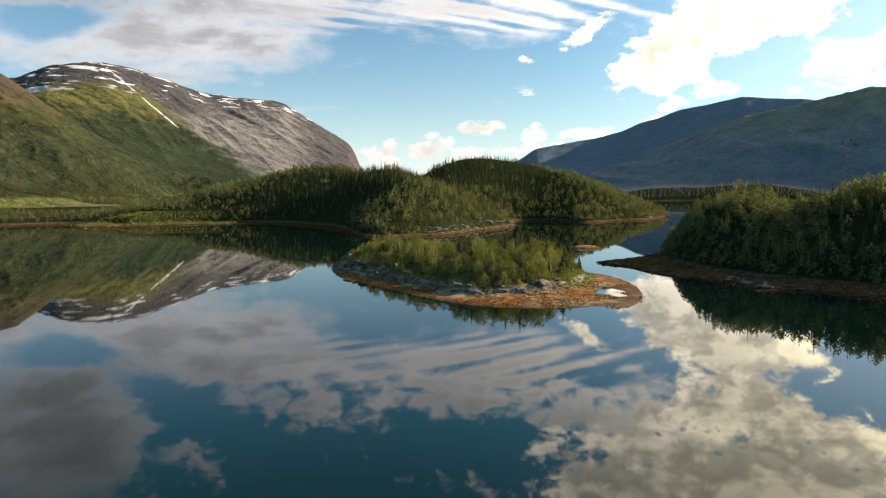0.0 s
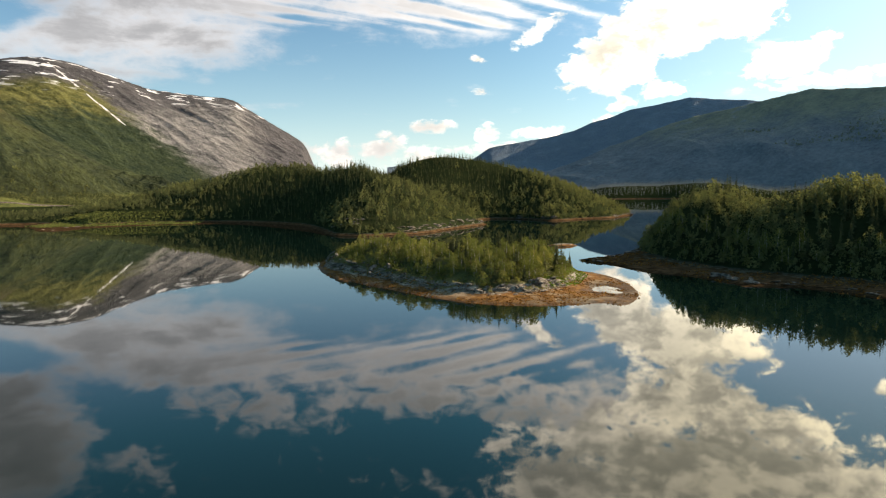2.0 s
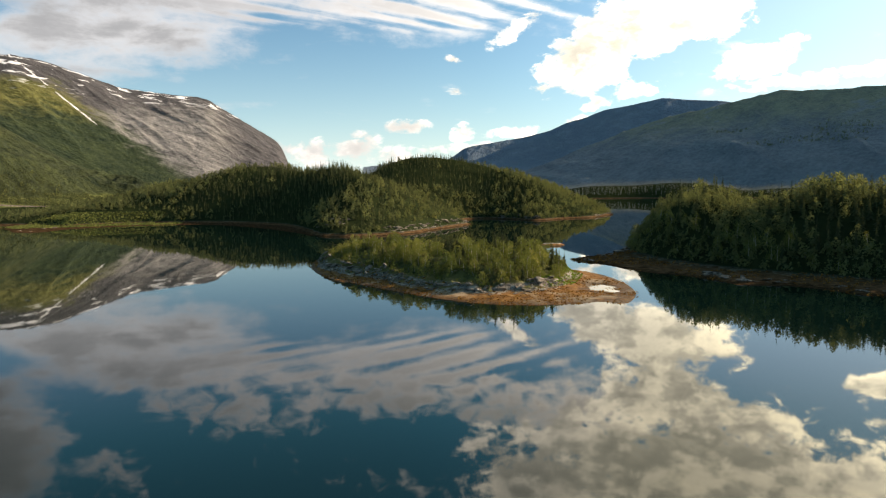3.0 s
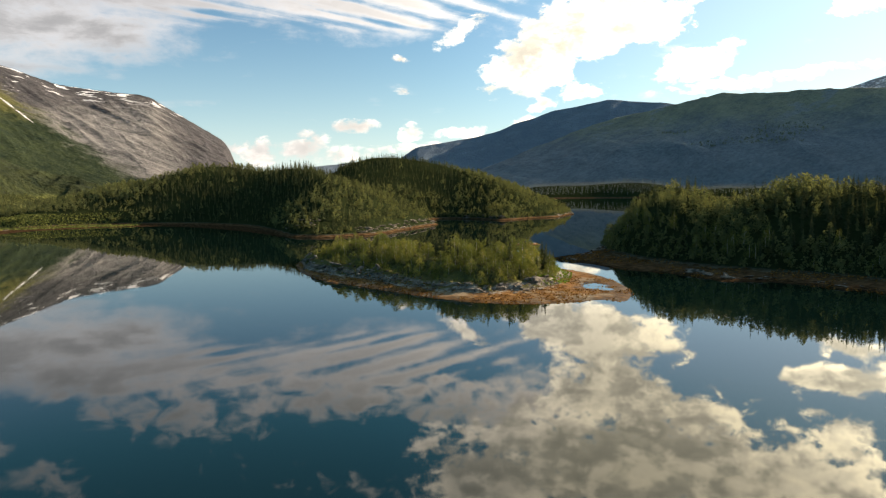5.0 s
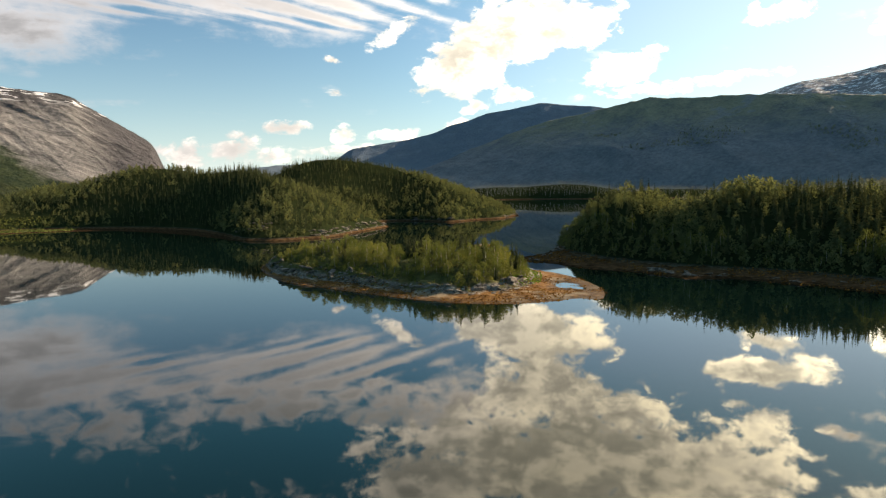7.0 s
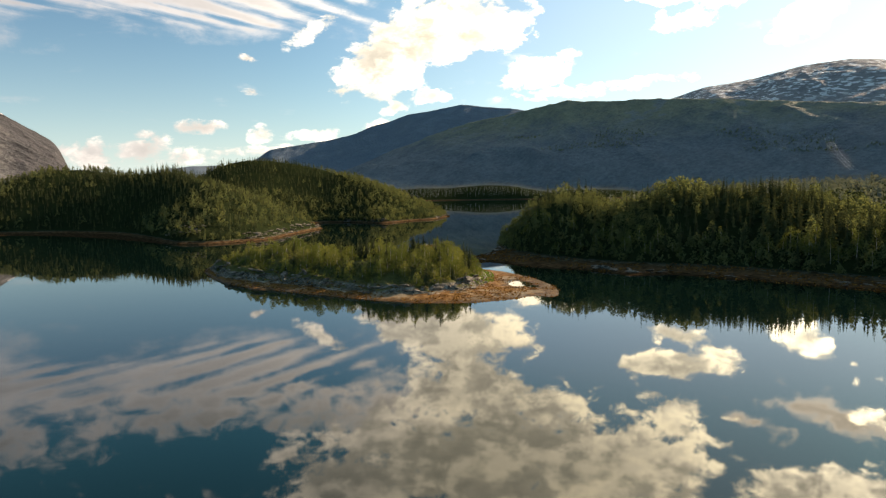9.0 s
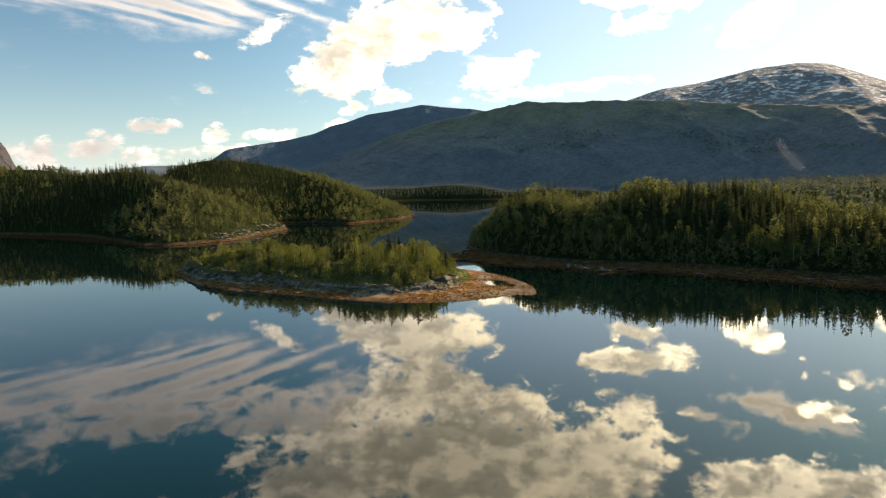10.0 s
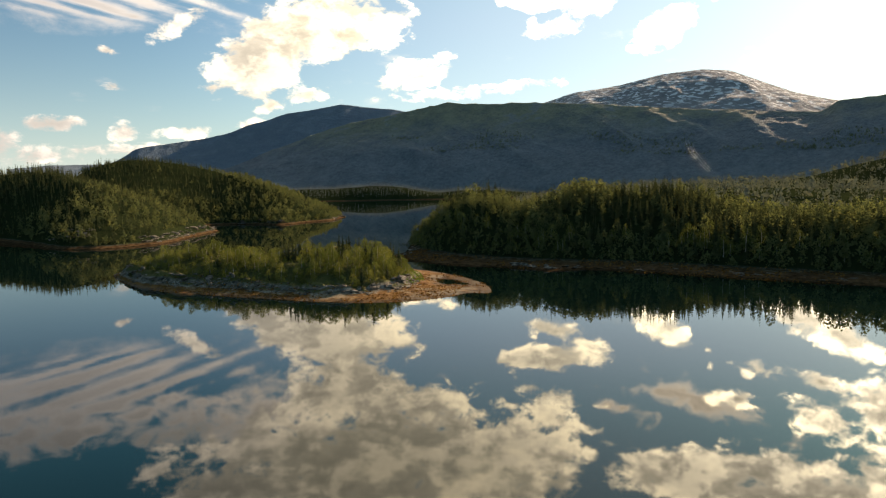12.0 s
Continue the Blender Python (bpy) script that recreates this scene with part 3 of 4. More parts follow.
def skerry_height(x, y):
    u, v = (x + 25) * .8 + (y - 185) * .6, -(x + 25) * .6 + (y - 185) * .8
    return .45 - (u / 2.2) ** 2 * .8 - (v / 5.0) ** 2 * .8 + rough_noise(x, y, 2, 3) * .25


land("skerry_ground", skerry_height, (-32, -18, 178, 192), 0.5, M_ISLET, "small seaweed-covered skerry off the islet")
land("reef_ground", reef_height, (44, 70, 266, 288), 0.7, M_ISLET, "low seaweed-covered skerry")


# ---------------------------------------------------------------- mountains
class Range:
    """A mountain range, drawn as a sector round a point of the plan: the crest's rise in degrees by bearing, the distance of foot and crest."""

    def __init__(self, centre, crest, foot, dist, steep, relief, size, seed, eye=26.0, grain=None, crags=0.0):
        self.c, self.steep, self.relief, self.size, self.seed, self.eye, self.grain, self.crags = centre, steep, relief, size, seed, eye, grain, crags
        self.a, self.e = np.array([k[0] for k in crest], float), np.array([k[1] for k in crest], float)
        self.fa, self.fr = np.array([k[0] for k in foot], float), np.array([k[1] for k in foot], float)
        self.da, self.dr = np.array([k[0] for k in dist], float), np.array([k[1] for k in dist], float)

    def curve(self, az):
        """The crest, rounded between its corners."""
        h = 0.25
        return (np.interp(az - h, self.a, self.e) + 2 * np.interp(az, self.a, self.e) + np.interp(az + h, self.a, self.e)) / 4

    def place(self, az, s):
        foot, far = np.interp(az, self.fa, self.fr), np.interp(az, self.da, self.dr)
        r = foot + (far - foot) * s
        x, y = self.c[0] + r * np.sin(np.radians(az)), self.c[1] + r * np.cos(np.radians(az))
        top = self.eye + far * np.tan(np.radians(self.curve(az)))
        up = np.where(s <= 1, np.clip(s, 0, 1) ** self.steep, np.maximum(1 - (s - 1) * 1.6, -0.3))
        # relief fades at the foot, and along the crest line
        w = np.clip(s * 3, 0, 1) * np.clip(abs(1 - s) * 3.5 + 0.10, 0, 1)
        if self.grain is None:
            rel = ridge_noise(x + self.seed * 331, y + self.seed * 173, self.size, 5)
        else:
            # spurs and gullies that run down the slope, slanting by the grain
            bend = rough_noise(x, y, 700, 2) * 130
            rel = ridge_noise(far * np.radians(az) + self.grain * r + bend + self.seed * 331, r * .28 + self.seed * 173, self.size, 5)
        rel = (rel - .45) * self.relief * w + (ridge_noise(x + 91, y + 37, 55, 4) - .5) * self.crags * np.clip(s * 2, 0, 1)
        return x, y, top * up + rel - 4 * (s <= 0)

    def build(self, name, mat, label, na, nr, back=1.35):
        az, s = np.linspace(self.a[0], self.a[-1], na), np.linspace(0, back, nr)
        A, S = np.meshgrid(az, s)
        x, y, z = self.place(A, S)
        idx = np.arange(na * nr).reshape(nr, na)
        q = np.stack([idx[:-1, :-1], idx[:-1, 1:], idx[1:, 1:], idx[1:, :-1]], -1).reshape(-1, 4)
        ob = new(name, mesh_from(name, np.stack([x.ravel(), y.ravel(), z.ravel()], 1), q, mat, smooth=True))
        return tagged(ob, label, "mountain", kind="structure")


M_LEFT = mountain_material("snowy_mountain", 320, 470, 450, 0.575, (1.40, -0.222), wood=((0.01, 0.02, 0.014), (0.045, 0.06, 0.025)), heath=((0.055, 0.065, 0.022), (0.19, 0.175, 0.055)), stone=((0.052, 0.054, 0.06), (0.3, 0.285, 0.275)), snow_scale=0.014, flat=.5, gully=(1.175, -.264), cap=(.098, .13), cliff_shade=(-.2, -.15))
M_FORE = mountain_material("green_slope", 190, 215, 2000, 0.9, heath=((0.04, 0.045, 0.016), (0.13, 0.115, 0.034)), wood=((0.009, 0.016, 0.01), (0.055, 0.066, 0.025)), meadow=16, stone=((0.03, 0.026, 0.02), (0.11, 0.085, 0.058)))
# haze is put into the wood and heath colours: paler and bluer
M_RIGHT_HAZED = mountain_material("heath_mountain", 200, 900, 2000, 0.9, heath=((0.17, 0.175, 0.135), (0.34, 0.325, 0.22)), wood=((0.14, 0.158, 0.182), (0.265, 0.28, 0.295)), relief=9.0)
M_SNOW = mountain_material("snow_peak", 60, 200, 330, 0.54, stone=((0.2, 0.2, 0.215), (0.33, 0.325, 0.34)), snow_scale=0.026, relief=8.0)
# the blue cast of aerial haze, put straight into the base colours
M_BLUE_HAZED = mountain_material("far_ridge", 100, 1500, 2000, 0.9, heath=((0.15, 0.2, 0.26), (0.21, 0.26, 0.31)), wood=((0.155, 0.21, 0.275), (0.23, 0.29, 0.35)), stone=((0.13, 0.15, 0.155), (0.22, 0.23, 0.23)))

left_range = Range((0, 0), [(-46, 6.2), (-40, 6.8), (-35, 7.2), (-31.1, 7.76), (-29.3, 8.65), (-27.5, 9.0), (-25.7, 9.2), (-23.4, 8.85), (-21.1, 8.06), (-18.7, 7.3), (-16.2, 7.05), (-13.2, 6.82), (-12.7, 6.7), (-12, 6.2), (-10.4, 5.25), (-8.8, 4.3), (-7.5, 3.45), (-7.0, 2.5), (-6.5, 1.0), (-5.6, 0.0)],
                   [(-46, 1900), (-6, 2700)], [(-46, 3600), (-25, 3900), (-14, 4350), (-6, 4400)], 0.8, 30, 190, 1, grain=.55, crags=8)
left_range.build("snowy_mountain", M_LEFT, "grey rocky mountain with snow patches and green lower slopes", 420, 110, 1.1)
fore_range = Range((0, 0), [(-50, 11), (-40, 9.6), (-32, 8.0), (-30.1, 6.55), (-27.7, 4.9), (-25.2, 3.35), (-22.6, 1.9), (-19.4, 0.35), (-17, -.5), (-14, -1.2)],
                   [(-50, 800), (-32, 950), (-14, 1050)], [(-50, 1900), (-32, 1800), (-14, 1500)], 1.15, 75, 260, 2)
fore_range.build("green_mountain_slope", M_FORE, "green mountain spur with birch and spruce woods", 300, 90)
right_range = Range((-61, 3), [(9, -.6), (12, .3), (13.8, 1.0), (18, 2.8), (22.1, 4.3), (25, 5.1), (28.5, 5.75), (32.5, 6.58), (35.2, 6.4), (38.4, 6.44), (44.3, 6.15), (50.7, 5.5), (57.8, 4.9), (60.4, 4.7), (61.5, 5.4), (64.4, 5.65), (70, 6.4), (84, 7.0)],
                    [(9, 2250), (30, 1960), (45, 1780), (84, 1580)], [(9, 2900), (25, 2700), (45, 2300), (84, 2000)], 0.9, 50, 330, 3, grain=.35, crags=6)
right_range.build("heath_mountain", M_RIGHT_HAZED, "broad heath-covered mountain in shade", 460, 110)
land("far_shore_ground", far_height, (190, 910, 930, 1410), 6.0, M_SHORE, "low wooded shore across the sound")
peak_range = Range((-61, 3), [(0, 1.5), (2.5, 1.75), (6.6, 1.85), (7.4, 2.3), (8.4, 3.0), (10.8, 3.4), (13.2, 3.75), (15.3, 4.25), (16.6, 4.85), (18, 5.2), (19.5, 5.75), (21.1, 5.98), (22.9, 6.3), (24.0, 6.52), (25.2, 6.35), (27.9, 6.1), (31, 5.6), (36, 5.0)],
                   [(0, 3750), (36, 3550)], [(0, 4350), (36, 4200)], 0.85, 8, 300, 4, grain=.3, crags=4)
peak_range.build("distant_mountain", M_BLUE_HAZED, "distant mountain ridge with blue haze in its colour", 260, 70, 1.1)
snow_range = Range((-61, 3), [(35, 3.5), (38, 5.2), (40.2, 6.3), (42.9, 7.04), (46.4, 7.45), (49.4, 8.1), (52.3, 8.3), (54.3, 8.05), (56.2, 7.25), (58.5, 6.28), (61, 5.5), (66, 4.5), (70, 3.5)],
                   [(35, 2700), (70, 2700)], [(35, 4100), (70, 4100)], 0.7, 70, 420, 5)
snow_range.build("snow_capped_mountain", M_SNOW, "rounded mountain top streaked with snow", 300, 80, 1.1)


# ---------------------------------------------------------------- trees
def tube(path, radii, sides=6):
    """A tapered tube along a line of points."""
    path, rings = np.array(path, float), []
    for p, r in zip(path, radii):
        a = np.linspace(0, 2 * math.pi, sides, endpoint=False)
        rings.append(np.stack([p[0] + r * np.cos(a), p[1] + r * np.sin(a), np.full(sides, p[2])], 1))
    V = np.concatenate(rings)
    q = [[k * sides + j, k * sides + (j + 1) % sides, (k + 1) * sides + (j + 1) % sides, (k + 1) * sides + j] for k in range(len(path) - 1) for j in range(sides)]
    return V, np.array(q)


def merge(parts):
    V, Q, off = [], [], 0
    for v, q in parts:
        V.append(v), Q.append(q + off)
        off += len(v)
    return np.concatenate(V), np.concatenate(Q)


def leaf_quads(P, D, size, rng, loose=.4):
    """Small folded four-cornered leaf clumps at P, facing about along D."""
    n = len(P)
    D = D + rng.normal(0, loose, (n, 3))
    D /= np.linalg.norm(D, axis=1)[:, None] + 1e-9
    U = np.cross(D, rng.normal(0, 1, (n, 3)))
    U /= np.linalg.norm(U, axis=1)[:, None] + 1e-9
    Wd = np.cross(D, U)
    s = size * rng.uniform(.6, 1.3, (n, 1))
    k = s * rng.uniform(-.35, .35, (n, 1))
    V = np.stack([P + U * s, P + Wd * s * .75 + D * k, P - U * s, P - Wd * s * .75 + D * k], 1).reshape(-1, 3)
    return V, np.arange(n * 4).reshape(n, 4)


def birch_shape(seed, h, leaves, size, lobes=11, wide=.24, low=.22, loose=.4, soft=.7):
    """Trunk with limbs, and a crown of leaf clumps on uneven lobes."""
    rng = np.random.RandomState(seed)
    lean = rng.uniform(-.06, .06, 2) * h
    line = [(lean[0] * t * t, lean[1] * t * t, h * t * .93 - .25 * (t == 0)) for t in (0, .25, .5, .75, 1)]
    wood = [tube(line, [h * .018 * (1 - .88 * t) for t in (0, .25, .5, .75, 1)])]
    C = []
    for k in range(lobes):
        t = low + (1 - low) * (k + rng.uniform(.2, .8)) / lobes
        out = h * wide * math.sin(min(1, (1.03 - t) / (1 - low) * 1.25) * math.pi * .5) * rng.uniform(.35, 1.0) * (1.1 - .25 * t)
        a = k * 2.4 + rng.uniform(-.6, .6)
        C.append((lean[0] * t * t + out * math.cos(a), lean[1] * t * t + out * math.sin(a), h * t * .94, h * rng.uniform(.115, .185) * (1.2 - .45 * t)))
        if k % 2 == 0:
            b = max(t - .16, .12)
            p0, p1 = np.array((lean[0] * b * b, lean[1] * b * b, h * b * .93)), np.array(C[-1][:3])
            wood.append(tube([p0, (p0 + p1) / 2 + (0, 0, -.02 * h), p1], [h * .007, h * .005, h * .002], 4))
    C = np.array(C)
    pick = rng.choice(len(C), leaves, p=C[:, 3] ** 2 / np.sum(C[:, 3] ** 2))
    D = rng.normal(0, 1, (leaves, 3))
    D[:, 2] += .25
    D /= np.linalg.norm(D, axis=1)[:, None]
    rad = C[pick, 3] * rng.uniform(soft, 1.12, leaves)
    P = C[pick, :3] + D * rad[:, None] * (1.15, 1.15, .95)
    return merge(wood), leaf_quads(P, D, size, rng, loose)


def spruce_shape(seed, h, tiers, per, wide=.17, low=.08, droop=(.3, .65), jump=.012):
    """Trunk, and tiers of drooping boughs that taper to a spire."""
    rng = np.random.RandomState(seed)
    wood = tube([(0, 0, -.25), (0, 0, h * .5), (0, 0, h * .98)], [h * .017, h * .01, h * .002], 5)
    V, Q = [], []
    for k in range(tiers):
        t = low + (.985 - low) * (k / (tiers - 1)) ** .92
        R = h * wide * (1 - t) ** .72 * rng.uniform(.82, 1.12) + h * .012
        nb = max(4, int(per * (1 - .45 * t)))
        for j in range(nb):
            a = 2 * math.pi * (j + rng.uniform(-.3, .3)) / nb + k * .7
            L, dr = R * rng.uniform(.6, 1.18), rng.uniform(*droop)
            c, s, wd = math.cos(a), math.sin(a), L * rng.uniform(.2, .32)
            z = h * t + rng.uniform(-jump, jump) * h
            o = len(V)
            V += [(0, 0, z + .02 * h), (c * L * .6 - s * wd, s * L * .6 + c * wd, z - L * dr * .75), (c * L, s * L, z - L * dr * .8 + .015 * h), (c * L * .6 + s * wd, s * L * .6 - c * wd, z - L * dr * .75)]
            Q.append((o, o + 1, o + 2, o + 3))
    return wood, (np.array(V), np.array(Q))


def tree_thing(name, shape, bark, leaves, label, group):
    root = tagged(new(name), label, "tree", group)
    (wv, wq), (lv, lq) = shape
    part("trunk", mesh_from("trunk", wv, wq, bark, smooth=True), root)
    part("crown", mesh_from("crown", lv, lq, leaves), root)
    return root


def scatter(rng, box, gap, keep):
    """Jittered places with about that gap, where keep() lets them stand."""
    x0, x1, y0, y1 = box
    half = .5 * math.hypot(x1 - x0, y1 - y0)
    X, Y = np.meshgrid(np.arange(-half, half, gap), np.arange(-half, half, gap))
    u, v = X.ravel() + rng.uniform(-.6, .6, X.size) * gap, Y.ravel() + rng.uniform(-.6, .6, X.size) * gap
    x, y = (x0 + x1) / 2 + u * .84 - v * .54, (y0 + y1) / 2 + u * .54 + v * .84
    k = (x > x0) & (x < x1) & (y > y0) & (y < y1)
    x, y = x[k], y[k]
    k = keep(x, y)
    return x[k], y[k]


def forest(name, x, y, z, heights, kinds, shapes, mats, label, rng):
    """Woods past counting: all trees of a kind joined into one mesh."""
    for kind in sorted(set(kinds)):
        sel = np.where(kinds == kind)[0]
        pick = rng.randint(0, len(shapes[kind]), len(sel))
        V, Q, T, off = [], [], [], 0
        for which, (sv, sq) in enumerate(shapes[kind]):
            g = sel[pick == which]
            if not len(g):
                continue
            a, s = rng.uniform(0, 6.283, len(g)), heights[g]
            wx = rng.uniform(.85, 1.2, len(g)) * s
            ca, sa = np.cos(a)[:, None], np.sin(a)[:, None]
            vx = (sv[None, :, 0] * ca - sv[None, :, 1] * sa) * wx[:, None] + x[g][:, None]
            vy = (sv[None, :, 0] * sa + sv[None, :, 1] * ca) * wx[:, None] + y[g][:, None]
            vz = sv[None, :, 2] * s[:, None] + z[g][:, None]
            V.append(np.stack([vx, vy, vz], -1).reshape(-1, 3))
            Q.append((sq[None] + (np.arange(len(g)) * len(sv))[:, None, None] + off).reshape(-1, 4))
            T.append(np.repeat(rng.beta(2.2, 2.2, len(g)), len(sv)))
            off += len(g) * len(sv)
        ob = new(f"{kind}_{name}", mesh_from(name, np.concatenate(V), np.concatenate(Q), mats[kind], np.concatenate(T)))
        tagged(ob, label[kind], "trees", kind="stuff")


FAR_MATS = {"birch": M_BIRCH_FAR, "spruce": M_SPRUCE_FAR}
# leaf colours of the far woods, paled and greyed to put haze in them
FAR_HAZED = [(0.0, (0.12, 0.135, 0.12)), (0.5, (0.17, 0.182, 0.15)), (1.0, (0.235, 0.235, 0.175))]
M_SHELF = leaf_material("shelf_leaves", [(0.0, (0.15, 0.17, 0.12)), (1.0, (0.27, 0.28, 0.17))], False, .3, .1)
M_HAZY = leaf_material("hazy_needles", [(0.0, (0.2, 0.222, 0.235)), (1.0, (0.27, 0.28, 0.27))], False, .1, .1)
M_FAR_HAZED = leaf_material("far_hazed_leaves", FAR_HAZED, False, .2, .1)


def crown_only(shape, with_wood=False):
    return merge(shape) if with_wood else shape[1]


# shapes one metre tall, for the woods
MID_SHAPES = {"spruce": [crown_only(spruce_shape(40 + k, 1, 13, 9, .2, .05, (.5, 1.1), .02)) for k in range(4)],
              "birch": [crown_only(birch_shape(60 + k, 1, 200, .047, 12, .32, .06, .5, .66)) for k in range(4)]}
LOW_SHAPES = {"spruce": [crown_only(spruce_shape(50 + k, 1, 9, 5, .21, .05, (.7, 1.4), .03)) for k in range(3)],
              "birch": [crown_only(birch_shape(70 + k, 1, 72, .085, 9, .38, .08, .5, .6)) for k in range(3)]}
TINY_SHAPES = {"spruce": [crown_only(spruce_shape(80 + k, 1, 4, 4, .2, .05, (1., 1.8), .06)) for k in range(3)],
               "birch": [crown_only(birch_shape(90 + k, 1, 30, .12, 7, .32, .08, .25)) for k in range(3)]}

rng = np.random.RandomState(3)
# the islet: low birches, some spruces at the back
birches = [tree_thing("birch_tree", birch_shape(s, 6.0, 820, .15, 10, .46, .06, .45, .74), M_BIRCH_BARK, M_BIRCH, "young olive-green birch growing on the islet", "birches on the islet") for s in (1, 2, 3, 4)]
spruces = [tree_thing("spruce_tree", spruce_shape(s, 6.0, 16, 11, .21, .05, (.4, .9), .02), M_SPRUCE_BARK, M_SPRUCE, "small dark green spruce growing on the islet", "spruces on the islet") for s in (11, 12)]


def stand(proto, x, y, z, h, base, first):
    m = Matrix.LocRotScale((x, y, z), Euler((rng.uniform(-.05, .05), rng.uniform(-.05, .05), rng.uniform(0, 6.28))), (h / base * rng.uniform(.9, 1.15), h / base * rng.uniform(.9, 1.15), h / base))
    if first:
        proto.matrix_basis = m
    else:
        copy_thing(proto, m)


def plant(places, protos, base):
    """Sets each place with one of the shapes; the first of each is the shape itself."""
    todo = []
    for x, y, z, h in places:
        p = protos[rng.randint(len(protos))]
        todo.append((p, x, y, z, h))
    firsts = {}
    for p, x, y, z, h in todo:
        if p.name in firsts:
            stand(p, x, y, z, h, base, False)
        else:
            firsts[p.name] = (p, x, y, z, h)
    for p, x, y, z, h in firsts.values():
        stand(p, x, y, z, h, base, True)


def islet_keep(x, y):
    b = inside_distance(x, y, ISLET_BANK)
    thin = rough_noise(x, y, 14, 2) + .55 * step01(x, -20, 10)
    return (b > 1.1 + 2.2 * step01(x, 14, 4) * step01(x, -22, -12) * (y < 215)) & (thin > -.1) & ~((np.hypot(x + 14, (y - 226)) < 7))


tx, ty = scatter(rng, (-36, 48, 150, 250), 2.9, islet_keep)
tz = islet_height(tx, ty)
grow = np.clip(1.0 + .55 * rough_noise(tx, ty, 11, 2) + .3 * step01(tx, -5, 34), .5, 1.5) * (.55 + .45 * step01(tx, -31, -8)) * (.62 + .38 * step01(inside_distance(tx, ty, ISLET_BANK), 1, 6))
spr = rng.rand(len(tx)) < (.14 + .36 * step01(tx - (ty - 190) * .1, -8, 18) * step01(ty, 165, 195))
plant([(a, b, c - .1, h) for a, b, c, h in zip(tx[~spr], ty[~spr], tz[~spr], rng.uniform(1.9, 4.5, (~spr).sum()) * grow[~spr])], birches, 6.0)
plant([(a, b, c - .1, h) for a, b, c, h in zip(tx[spr], ty[spr], tz[spr], rng.uniform(2.4, 5.4, spr.sum()) * grow[spr])], spruces, 6.0)

# the promontory: tall spruces and birches, the nearest as trees of their own
p_birch = [tree_thing("birch_tree", birch_shape(20 + s, 9.0, 900, .17, 16, .33, .05, .5, .6), M_BIRCH_BARK, M_BIRCH, "leafy birch at the edge of the promontory wood", "birches on the promontory") for s in range(3)]
p_spruce = [tree_thing("spruce_tree", spruce_shape(30 + s, 10.0, 20, 12, .19, .04, (.4, .9), .015), M_SPRUCE_BARK, M_SPRUCE, "tall dark green spruce at the edge of the promontory wood", "spruces on the promontory") for s in range(3)]
px, py = scatter(rng, (60, 330, -60, 378), 3.3, lambda x, y: (inside_distance(x, y, EAST_WOOD) > .6) & (x * .55 - y * .83 < 95) & (x * .2 + y < 330) & (inside_distance(x, y, EAST_WOOD) < 75))
pc = inside_distance(px, py, EAST_WOOD)
pz = east_height(px, py)
pspr = rng.rand(len(px)) < np.clip(.66 + .9 * rough_noise(px, py, 34, 2) - .35 * (px < 100) - .25 * (pc < 9), .08, .92)
edge = (pc < 20) & (py > 60) & (py < 262) & (px < 175)
lift = np.clip(1.02 + .7 * rough_noise(px, py, 22, 2), .62, 1.4)
lift[pspr] = np.clip(lift[pspr], .65, 1.12)
near = np.where(edge)[0]
near = near[np.argsort(pc[near])][:165]
isnear = np.zeros(len(px), bool)
isnear[near] = True
g = isnear & ~pspr
plant([(a, b, c - .15, h) for a, b, c, h in zip(px[g], py[g], pz[g], rng.uniform(4.2, 7.4, g.sum()) * (.62 + .38 * step01(pc[g], 0, 9)) * lift[g])], p_birch, 9.0)
g = isnear & pspr
plant([(a, b, c - .15, h) for a, b, c, h in zip(px[g], py[g], pz[g], rng.uniform(6.0, 9.8, g.sum()) * (.68 + .32 * step01(pc[g], 0, 9)) * lift[g])], p_spruce, 10.0)
g = ~isnear
forest("promontory_wood", px[g], py[g], pz[g] - .15, np.where(pspr[g], rng.uniform(5.4, 9.2, g.sum()), rng.uniform(4.8, 7.8, g.sum())) * lift[g], np.where(pspr[g], "spruce", "birch"), MID_SHAPES, FAR_MATS,
       {"spruce": "dense dark spruce wood on the promontory", "birch": "sunlit birch wood among the promontory spruces"}, rng)

# the wooded hill beyond
def hill_keep(x, y):
    """All the way down to the shore, but for the bare point; thinner behind the crests."""
    front = y < np.where(x < -10, 620, 665)
    thin = front | (np.mod(np.floor(x * 1.7) + np.floor(y * 2.3), 3) == 0)
    return thin & (inside_distance(x, y, HILL_COAST) > np.where((x > -12) & (x < 50) & (y < 440), 9, 3.5) + tidal_flats(x, y))


hx, hy = scatter(rng, (-420, 190, 340, 720), 3.9, hill_keep)
hz = hill_height(hx, hy)
flatland = (hx < -165) & (hz < 9)
k = ~flatland | (rough_noise(hx, hy, 45, 2) > -.22)
hx, hy, hz = hx[k], hy[k], hz[k]
hspr = rng.rand(len(hx)) < np.clip(.92 + .9 * rough_noise(hx, hy, 60, 2) - .4 * step01(hx, 85, 125) - .3 * (hx < -110), .1, .98)
stature = np.clip(1 + .5 * rough_noise(hx, hy, 18, 2), .7, 1.35)
forest("hill_wood", hx, hy, hz - .15, np.where(hspr, rng.uniform(3.6, 6.4, len(hx)), rng.uniform(3.0, 5.2, len(hx))) * stature, np.where(hspr, "spruce", "birch"), LOW_SHAPES, FAR_MATS,
       {"spruce": "dense spruce forest covering the hill", "birch": "birch wood mixed through the hill forest"}, rng)

